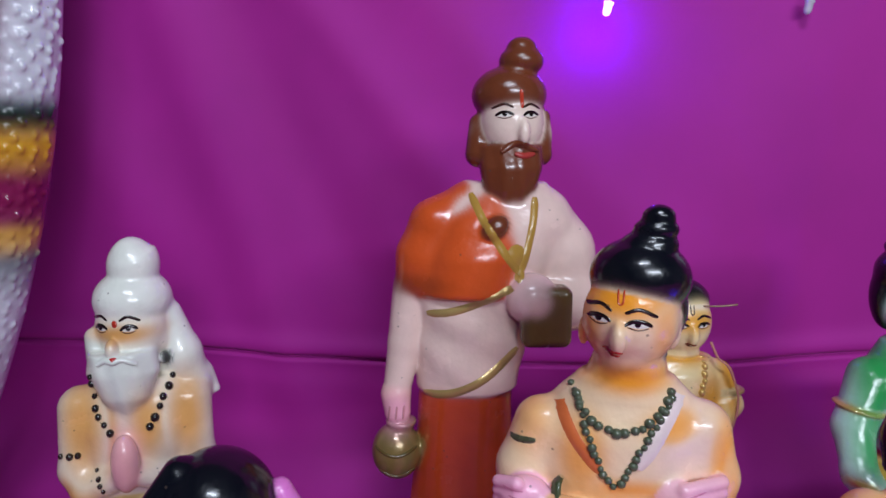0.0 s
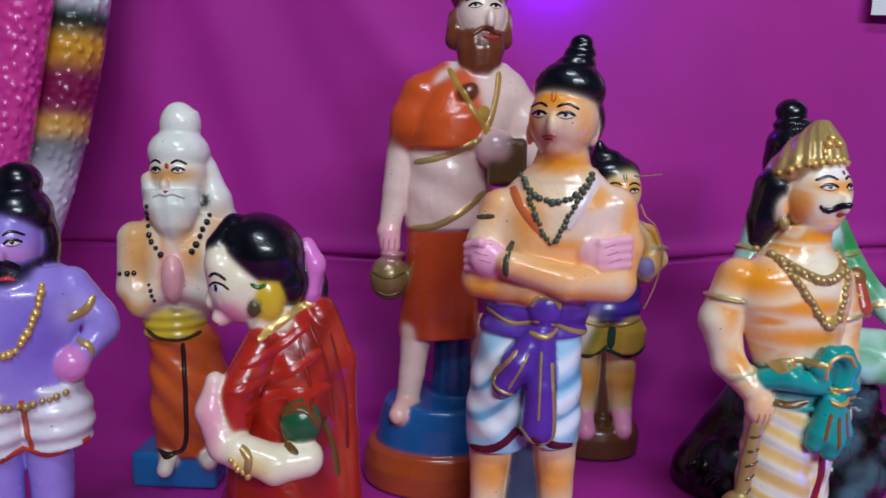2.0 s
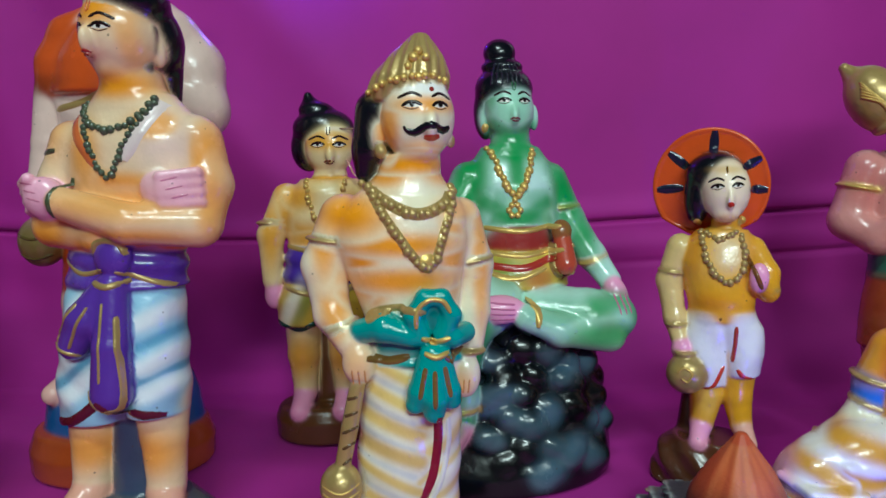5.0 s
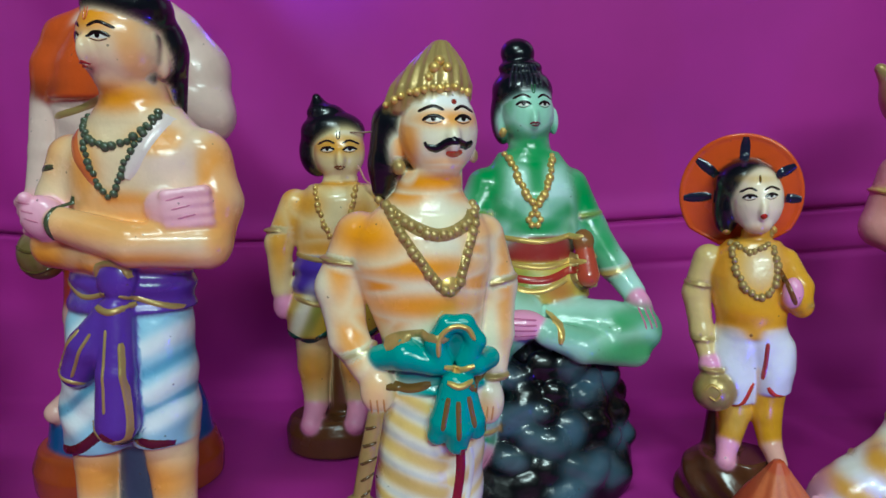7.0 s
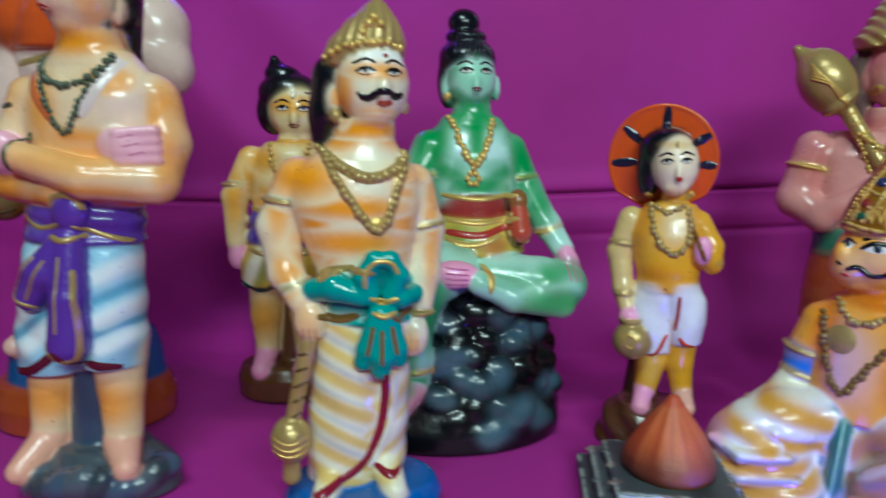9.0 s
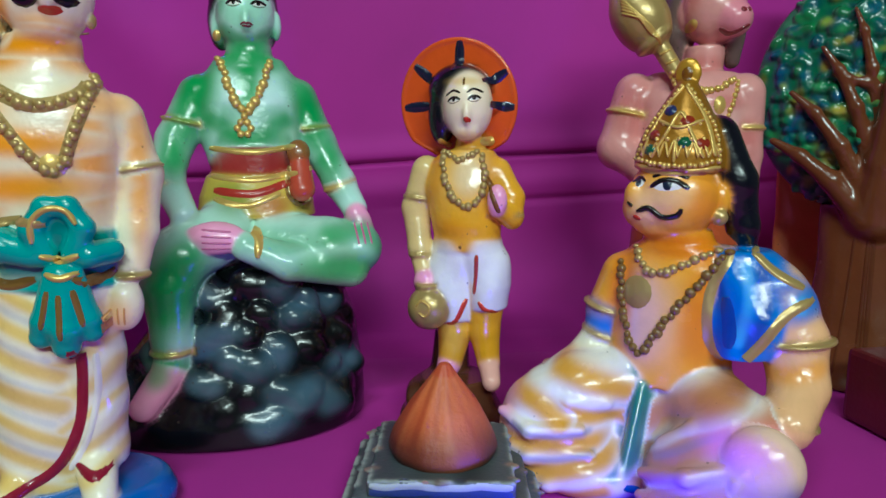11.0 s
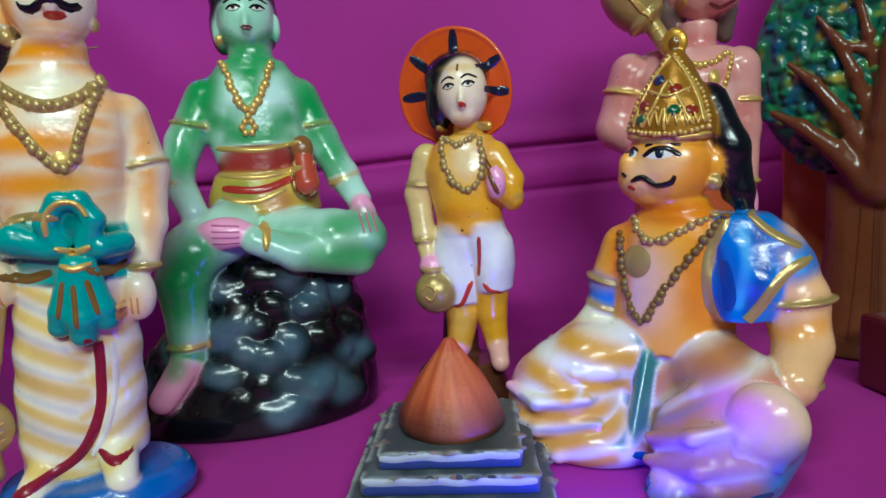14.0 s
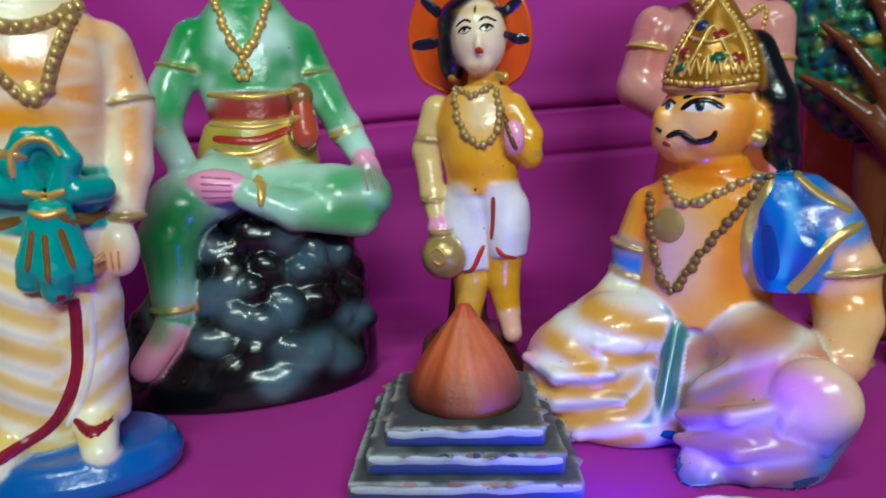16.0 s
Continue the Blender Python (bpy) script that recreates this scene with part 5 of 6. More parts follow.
    for x, y, rx, ry in ((1300, 560, 40, 14), (1270, 470, 16, 40), (1372, 470, 14, 40), (1310, 660, 30, 20)):
        g.tint(x, y, rx, ry, "d98a12", .7, only=Y)
    g.tint(1338, 470, 26, 30, "f4e2ba", .6, only=Y)
    g.tint(1250, 690, 8, 12, GOLD, .5)
    g.tint(1310, 745, 18, 40, "eec860", .5, only=Y)
    g.stroke([(1250, 690), (1262, 680), (1278, 690), (1270, 706), (1258, 700)], 5, GOLD, 3)
    for x, y in ((1326, 590),):
        g.blob(x, y, 3, 3, "8a5a20", 1)
    return g.build("clay_doll", 0.219, 0.445, -21.9, "small ochre doll with orange halo, white shorts and water pot")


def rose_mace_bearer():
    g = Doll(0.000462, 1245, 713, vox=2.7, wide=0.93)
    R, GB = "dd9a94", BRONZE
    g.loft([(745, 1245, 110, 80, 0), (700, 1245, 108, 78, 0)], "5e3a1c", k=4)
    for x in (1200, 1290):
        g.path([(x, 480, 6, 48), (x, 590, 8, 36), (x, 680, 14, 26)], "a8562e", k=8)
        g.path([(x, 695, 16, 24), (x, 712, 50, 18)], R, k=6)
    g.loft([(520, 1245, 96, 62, 4), (440, 1245, 92, 62, 4), (390, 1245, 84, 58, 4)], "b0502a", k=6)
    g.loft([(400, 1245, 86, 60, 4), (350, 1245, 84, 58, 4)], "3e7a62", k=5)
    g.loft([(365, 1245, 80, 54, 2), (290, 1242, 92, 60, 2), (225, 1240, 98, 58, 0), (180, 1245, 70, 44, -4)], R, k=10)
    g.path([(1330, 215, 0, 34), (1336, 310, 4, 28), (1338, 390, 10, 22)], R, k=8)
    g.ell(1336, 432, 14, 24, 44, 18, PINK, k=6)
    g.path([(1148, 215, 0, 36), (1122, 300, 8, 34), (1160, 330, 40, 26), (1230, 285, 64, 20)], R, k=8)
    g.ell(1240, 275, 72, 26, 22, 16, PINK, k=6)
    g.loft([(190, 1258, 34, 34, -2), (140, 1262, 32, 32, 0)], R, k=8)
    g.ell(1270, 82, 6, 52, 58, 50, R, k=6)
    g.ell(1296, 104, 36, 30, 28, 30, "e08a98", k=12)
    g.path([(1222, 70, -20, 30), (1216, 120, -26, 30), (1226, 160, -22, 18)], "6a5450", k=8)
    g.path([(1308, 120, -26, 24), (1310, 158, -22, 14)], "6a5450", k=8)
    g.ell(1225, 92, 6, 12, 22, 12, R, k=3)
    g.loft([(42, 1266, 70, 58, -2), (22, 1268, 72, 60, -2), (4, 1270, 60, 50, -2), (-30, 1272, 46, 40, -4), (-52, 1274, 22, 22, -4)], GB, k=4, folds=(3, 0.25, 0.3, 0))
    g.path([(1258, 262, 72, 11), (1180, 140, 40, 15)], GB, k=3)
    g.ell(1148, 98, 32, 62, 46, 44, GB, k=4, rot=-52)
    g.cone((1112, 60, 28, 20), (1096, 44, 26, 9), GB, k=5)
    g.ell(1172, 134, 38, 34, 14, 34, GB, k=3, rot=40)
    for i in range(6):
        a = -30 + 12 * i
        g.stroke([(1112 + 0.5 * i, 72 + 5 * i), (1138 + 6 * i - 12, 88 + 5 * i), (1170 + 4 * i - 8, 128 + 3 * i)], 5, GOLD, 3)
    for i in range(7):
        g.stroke([(1180 + 11 * i, 158 + 14.5 * i), (1196 + 11 * i, 150 + 14.5 * i)], 5, GOLD, 2)
    g.face(1282, 62, 40, R, turn=0.45, mouth=False, brow="2a1814")
    g.stroke([(1272, 120), (1290, 128), (1318, 116)], 5, "7a2a30", 2)
    g.blob(1305, 95, 5, 4, "7a2a30", 2)
    g.blob(1315, 94, 4, 4, "7a2a30", 2)
    g.stroke([(1292, 28), (1296, 48), (1302, 28)], 4, "a82a20", 1)
    for x, y, rx, ry in ((1140, 240, 26, 40), (1250, 170, 40, 12), (1330, 280, 20, 30), (1240, 320, 70, 14), (1290, 230, 30, 12), (1230, 60, 10, 30)):
        g.tint(x, y, rx, ry, "c4605c", .6, only=R)
    g.tint(1290, 260, 40, 30, "eec4b8", .5, only=R)
    g.beads([(1202, 185), (1235, 208), (1275, 210), (1312, 188)], 6, 9, GOLD)
    g.beads([(1200, 190), (1230, 250), (1262, 296), (1290, 260), (1314, 195)], 4.5, 8, GOLD)
    g.blob(1280, 234, 10, 14, GOLD, 4)
    g.blob(1232, 112, 8, 9, GOLD, 5)
    g.band(1138, 245, 4, 36, GOLD, 7, -10)
    g.band(1333, 268, 2, 31, GOLD, 7)
    g.band(1338, 396, 11, 23, GOLD, 7)
    return g.build("clay_doll", 0.401, 0.487, -17.3, "rose-skinned doll with gilt crown, shouldering a gilt mace")


def seated_crowned_king():
    g = Doll(0.000328, 1130, 742, vox=3.3, wide=1.0, squat=(560, 0.79))
    Y, W, BL = "f2aa32", "f0eae4", "1c74cc"
    g.loft([(792, 1130, 200, 130, 10), (740, 1130, 200, 135, 10), (680, 1135, 175, 115, 0), (600, 1140, 140, 92, -6)], W, k=14)
    # the knee laid down on one side
    g.path([(1085, 585, 30, 66), (1010, 600, 80, 64), (948, 645, 118, 62)], W, k=22)
    g.ell(975, 700, 112, 104, 88, 84, W, k=20, rot=-8)
    g.ell(1030, 755, 110, 120, 54, 100, W, k=16)
    # the raised knee
    g.path([(1200, 600, 20, 72), (1275, 630, 110, 72), (1300, 680, 140, 72)], W, k=20)
    g.ell(1245, 730, 140, 106, 92, 92, W, k=20, rot=-20)
    g.path([(1275, 765, 140, 58), (1205, 785, 180, 50)], W, k=14)
    g.path([(1188, 790, 200, 40), (1180, 826, 240, 34), (1160, 834, 296, 26)], "f0c4a8", k=8)
    g.loft([(740, 1112, 17, 60, 116), (640, 1116, 15, 40, 88), (560, 1118, 18, 40, 50)], "2a7a6c", k=8)
    for q in ([(900, 640, 176, 9), (960, 662, 200, 11), (1040, 652, 170, 8)], [(885, 706, 176, 9), (960, 720, 200, 12), (1060, 700, 176, 8)], [(910, 770, 176, 9), (1000, 766, 206, 12), (1080, 736, 170, 8)], [(960, 590, 140, 8), (1010, 606, 150, 11), (1070, 606, 120, 8)],
              [(1150, 700, 190, 9), (1220, 668, 226, 11), (1300, 640, 200, 8)], [(1150, 742, 200, 9), (1230, 726, 236, 12), (1330, 704, 196, 8)], [(1170, 650, 150, 8), (1215, 612, 150, 11), (1275, 580, 130, 8)], [(1180, 786, 220, 9), (1250, 770, 226, 11), (1330, 750, 180, 8)]):
        g.path(q, W, k=12)
    g.loft([(570, 1140, 112, 84, 2), (500, 1142, 108, 80, 0), (420, 1152, 112, 76, -4), (360, 1158, 112, 68, -8), (325, 1156, 78, 54, -12)], Y, k=10)
    g.path([(1060, 390, 0, 42), (1034, 460, 4, 40)], Y, k=10)
    g.path([(1034, 460, 4, 42), (1032, 500, 10, 38)], BL, k=5)
    g.path([(1028, 505, 12, 34), (985, 560, 60, 28), (945, 590, 100, 26)], CREAM, k=14)
    g.path([(1300, 400, -4, 58), (1340, 470, 8, 52), (1355, 540, 34, 44), (1345, 590, 100, 38)], "eeb884", k=10)
    g.ell(1318, 640, 184, 58, 62, 44, "f0ceac", k=8)
    for i in range(4):
        g.cone((1290 + 18 * i, 660, 214 - 4 * i, 13), (1276 + 20 * i, 712, 208 - 4 * i, 10), "f0ceac", k=5)
    g.loft([(500, 1268, 56, 66, 16), (430, 1275, 80, 74, 6), (370, 1270, 78, 66, -4), (325, 1250, 46, 48, -10)], BL, k=8, folds=(3, 0.07, 0.04, 0))
    g.ell(1330, 430, 0, 46, 62, 56, BL, k=8)
    g.loft([(335, 1152, 66, 54, -6), (285, 1148, 56, 50, -2)], Y, k=16)
    g.set_head(1140, 30, 292, 335, 1.0, 10, 14)
    g.ell(1140, 232, 8, 76, 74, 66, Y, k=6)
    g.ell(1098, 250, 26, 40, 40, 44, Y, k=12)
    g.ell(1082, 228, 48, 17, 24, 20, Y, k=8)
    g.ell(1120, 285, 22, 34, 20, 30, Y, k=12)
    g.path([(1200, 130, -18, 36), (1232, 205, -24, 36), (1250, 280, -26, 26), (1262, 322, -26, 14)], BLACK, k=10)
    g.ell(1216, 236, 10, 14, 28, 12, Y, k=3)
    g.ell(1216, 262, 18, 15, 14, 12, BRONZE, k=2)
    g.loft([(184, 1146, 76, 69, 4), (156, 1146, 75, 68, 4), (120, 1147, 63, 58, 2), (84, 1149, 42, 41, 0), (56, 1150, 26, 27, -2), (38, 1150, 13, 15, -2)], (*lin("a8741c"), 1.0), k=4)
    g.ell(1150, 26, 0, 22, 26, 8, (*lin("c8962c"), 1.0), k=4)
    g.stroke([(1076, 178), (1110, 186), (1150, 189), (1190, 187), (1216, 180)], 12, GOLD, 4)
    g.beads([(1078, 166), (1110, 174), (1150, 178), (1190, 175), (1214, 168)], 4.5, 8, GOLD)
    for q in ([(1090, 162), (1105, 120), (1122, 84), (1148, 48)], [(1208, 162), (1196, 120), (1178, 84), (1152, 48)], [(1110, 165), (1130, 128), (1150, 92), (1172, 128), (1192, 165)], [(1148, 172), (1148, 136)], [(1114, 104), (1150, 116), (1186, 104)]):
        g.stroke(q, 6, GOLD, 4)
    for x, y, c in ((1110, 128, "8a2a18"), (1162, 106, "8a2a18"), (1162, 140, "1f5a3a"), (1132, 88, "24305a"), (1188, 142, "8a2a18"), (1106, 152, "1f5a3a")):
        g.blob(x, y, 11, 9, c, 5)
    for i in range(9):
        u = 1086 + 15 * i
        g.stroke([(u - 8, 164), (u, 146 - 2 * (4 - abs(i - 4))), (u + 8, 164)], 4, GOLD, 4)
    for i in range(6):
        u = 1100 + 18 * i
        g.beads([(u, 134), (u + 1, 134)], 5, 9, GOLD)
        g.beads([(1112 + 14 * i, 110), (1113 + 14 * i, 110)], 4, 9, GOLD)
    g.beads([(1082, 160), (1100, 112), (1126, 74), (1148, 44)], 4, 8, GOLD)
    g.beads([(1214, 160), (1200, 112), (1174, 74), (1152, 44)], 4, 8, GOLD)
    g.blob(1150, 28, 9, 12, "7a4c10", 3)
    g.blob(1142, 210, 25, 8.5, "e8e4e0", 1, -5)
    g.blob(1140, 209, 9, 8.5, "1a2438", 2)
    g.stroke([(1112, 213), (1130, 202), (1152, 202), (1174, 214)], 9, "15100e", 2)
    g.stroke([(1114, 196), (1140, 187), (1172, 197)], 8, "15100e", 2)
    g.blob(1092, 205, 8, 9, "e8e4e0", 1)
    g.blob(1090, 206, 5, 7, "1a2438", 2)
    g.stroke([(1080, 206), (1090, 198), (1102, 204)], 6, "15100e", 2)
    g.stroke([(1092, 254), (1112, 248), (1134, 262), (1158, 258), (1164, 246)], 10, "15100e", 4)
    g.stroke([(1084, 246), (1074, 240)], 7, "15100e", 3)
    g.stroke([(1086, 262), (1098, 268)], 9, "b83020", 2)
    for x, y, rx, ry, m in ((1140, 225, 40, 20, .5), (1110, 250, 30, 24, .5), (1130, 450, 40, 60, .45), (1340, 480, 30, 50, .4)):
        g.tint(x, y, rx, ry, "f2cfae", m, only=Y)
    for x, y, rx, ry, m in ((1200, 250, 20, 50, .6), (1150, 310, 70, 18, .9), (1180, 330, 70, 20, .8), (1210, 430, 26, 70, .8), (1075, 420, 20, 80, .8), (1060, 400, 16, 60, .6), (1200, 470, 30, 60, .5)):
        g.tint(x, y, rx, ry, "e0780c", m, only=Y)
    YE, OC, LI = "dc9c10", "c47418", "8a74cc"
    for q, w in (([(985, 540), (1040, 556), (1095, 578)], 36), ([(905, 590), (960, 606), (1010, 640)], 30), ([(870, 672), (940, 690), (1060, 676)], 28), ([(900, 744), (1000, 738), (1080, 704)], 32), ([(1005, 616), (1050, 632), (1092, 636)], 22), ([(960, 790), (1030, 786), (1090, 760)], 24)):
        g.brush(q, w, YE, .95, W)
    # lilac: real mauve bands, deepened with shade and LED glow put into colour
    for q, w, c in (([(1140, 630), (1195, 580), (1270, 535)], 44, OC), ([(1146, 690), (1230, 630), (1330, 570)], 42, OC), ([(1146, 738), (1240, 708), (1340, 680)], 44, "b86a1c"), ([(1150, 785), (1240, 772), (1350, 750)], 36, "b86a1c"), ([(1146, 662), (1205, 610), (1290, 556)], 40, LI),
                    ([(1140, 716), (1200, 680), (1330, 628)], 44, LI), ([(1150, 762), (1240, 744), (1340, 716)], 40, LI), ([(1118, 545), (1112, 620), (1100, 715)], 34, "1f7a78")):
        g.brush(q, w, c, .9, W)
    # thin grey crease lines: fold shade put into the colour
    for q in ([(930, 650), (985, 668), (1050, 656)], [(925, 712), (990, 716), (1060, 696)], [(1165, 665), (1220, 625), (1270, 590)]):
        g.brush(q, 9, "8a8494", .6)
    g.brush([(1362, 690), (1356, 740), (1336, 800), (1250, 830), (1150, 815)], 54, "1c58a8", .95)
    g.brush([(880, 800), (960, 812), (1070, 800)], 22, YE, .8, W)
    # purple and blue washes darken the raised leg in its colour
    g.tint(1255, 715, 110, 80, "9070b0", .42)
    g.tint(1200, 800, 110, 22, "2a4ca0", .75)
    g.tint(895, 625, 26, 40, "f0a0c4", .85)
    g.tint(1350, 770, 26, 60, "2c88c8", .9)
    g.stroke([(1120, 752), (1180, 790), (1260, 794), (1330, 770)], 16, "144a86", 2)
    for i in range(13):
        g.stroke([(1150 + 14 * i, 786 + 4 * math.sin(i / 4)), (1148 + 14 * i, 806 + 4 * math.sin(i / 4))], 5, "1c7a88", 3)
    g.tint(1290, 606, 46, 24, "ee8cc0", .8)
    g.beads([(1085, 330), (1100, 360), (1130, 372), (1180, 350), (1232, 318)], 8, 12, BRONZE)
    g.beads([(1062, 360), (1070, 430), (1105, 510), (1150, 450), (1200, 380), (1240, 325)], 8, 12.5, "7a5a2a")
    g.blob(1097, 408, 27, 28, BRONZE, 6)
    g.band(1034, 452, 4, 42, BRONZE, 9, -14)
    g.band(1030, 500, 12, 38, BRONZE, 8, -14)
    g.band(1344, 470, 10, 54, BRONZE, 9, 6)
    g.band(1345, 578, 84, 42, BRONZE, 10, -18)
    g.band(962, 574, 78, 28, BRONZE, 8, -40)
    g.stroke([(1242, 330), (1215, 400), (1220, 480), (1255, 512), (1290, 480), (1330, 420), (1365, 396)], 17, BRONZE, 3)
    g.stroke([(1270, 320), (1300, 350), (1350, 380)], 12, BRONZE, 3)
    g.stroke([(1240, 400), (1250, 450), (1250, 480)], 22, "163f94", 3)
    g.tint(1320, 650, 40, 30, "e6c49c", .6)
    g.tint(1105, 450, 30, 60, "e4c4d4", .7, only=Y)
    for q in ([(1215, 360), (1235, 420), (1240, 500)], [(1290, 350), (1300, 420), (1280, 480)]):
        g.brush(q, 18, "12409c", .8, BL)
    g.brush([(1265, 350), (1275, 400), (1265, 470)], 14, "58b4ec", .7, BL)
    g.brush([(1345, 400), (1350, 450)], 18, "58b4ec", .6, BL)
    g.brush([(1300, 520), (1345, 510), (1380, 500)], 24, ORANGE, .6)
    return g.build("clay_doll", 0.331, 0.368, -36, "seated moustached king doll, openwork gold crown, blue shawl, striped wrap")


white_bearded_sage()
brown_bearded_sage()
crossed_arm_prince()
small_archer()
bowing_woman()
violet_bearded_king()
moustached_king()
green_seated_figure()
haloed_dwarf()
rose_mace_bearer()
seated_crowned_king()

# ---- the clay tree ----


def clay_tree(x, y):
    root = new("clay_tree")
    root.matrix_world = pose(x, y, 0, 0, 0, -38)
    tagged(root, "painted clay tree with brown trunk and glossy green crown", "clay tree")
    rnd = random.Random(11)
    BR, GRN = "6a3a20", "1f6a48"
    t = Doll(0.00042, 0, 0, vox=3.4)
    t.loft([(0, 0, 150, 84, 0), (-30, 0, 124, 70, 0), (-120, 0, 96, 54, 0), (-240, 2, 88, 48, 0), (-350, 4, 92, 40, 0)], BR, k=10, folds=(0.8, 0.07, 0.025, 2))
    limbs = [[(4, -330, 22, 52), (10, -430, 44, 34), (14, -560, 60, 18), (18, -730, 52, 7)]]
    for low, high, reach, thick in ((-330, -470, -176, 21), (-370, -560, -150, 17), (-430, -640, -104, 14), (-500, -706, -58, 11), (-560, -590, -84, 8),
                                    (-340, -440, 188, 20), (-380, -540, 160, 17), (-440, -650, 112, 14), (-520, -716, 66, 11), (-470, -500, 96, 9)):
        limbs.append([(reach * 0.10, low, 34, thick * 1.25), (reach * 0.42, low + (high - low) * 0.48, 56, thick * 0.85), (reach * 0.72, low + (high - low) * 0.8, 62, thick * 0.6), (reach, high, 54, thick * 0.32)])
    for a in limbs:
        t.path(a, BR, k=10)
    for i in range(7):
        u = rnd.uniform(-50, 50)
        t.stroke([(u * 1.3, -30), (u, -150), (u * 0.8, -290)], 5, "5c3018", 0.8)
    ob = t.build("trunk", 0, 0, 0, "glossy brown trunk with raised branches", "")
    ob.parent = root
    c = Doll(0.00042, 0, 0, vox=4.0)
    c.ell(0, -565, -10, 222, 238, 62, GRN, k=20)
    for i in range(460):
        a, r = rnd.uniform(0, 6.283), math.sqrt(rnd.uniform(0, 1))
        u, v = r * math.cos(a), r * math.sin(a)
        d = -10 + 60 * math.sqrt(max(0, 1 - r * r))
        col = rnd.choice(("1f6a48", "17594a", "2a7a44", "1a4f5e", "1f6a48", "256a3a", "15506a"))
        c.ell(218 * u, -565 + 234 * v, d, rnd.uniform(9, 17), rnd.uniform(7, 12), rnd.uniform(8, 15), col, k=4, rot=rnd.uniform(0, 180))
    for i in range(220):
        a, r = rnd.uniform(0, 6.283), math.sqrt(rnd.uniform(0, 1)) * 0.95
        c.tint(218 * r * math.cos(a), -565 + 234 * r * math.sin(a), rnd.uniform(5, 12), rnd.uniform(5, 10), rnd.choice(("9aa83a", "c8b03a", "4aa05a", "123a4a", "1a5a8a")), rnd.uniform(.35, .8))
    ob = c.build("crown", 0, 0, 0, "lumpy green crown flecked with yellow and blue", "")
    ob.parent = root
    return root


clay_tree(0.560, 0.490)


def orange_slab(x, y):
    s = Doll(0.00042, 0, 0, vox=5)
    s.loft([(0, 0, 92, 26, 0), (-60, 0, 126, 24, 0), (-180, 0, 160, 22, 0), (-500, 0, 164, 22, 0), (-800, 0, 136, 20, 0), (-900, 0, 80, 18, 0)], "e0854c", k=4, cap=8, folds=(1, 0.05, 0.04, 0))
    return s.build("clay_plaque", x, y, -14, "plain orange painted clay plaque standing behind the tree", "plaque")


orange_slab(0.605, 0.570)


def red_block(x, y):
    ob = part("painted_block", boxed(0.13, 0.135, 0.052, (0.065, 0.0, 0.026), 0.004), DARKRED)
    ob.matrix_world = pose(x, y, 0, 0, 0, 3)
    return tagged(ob, "dark red painted wooden block with worn edges", "block")


red_block(0.500, 0.356)

# ---- the stepped altar ----


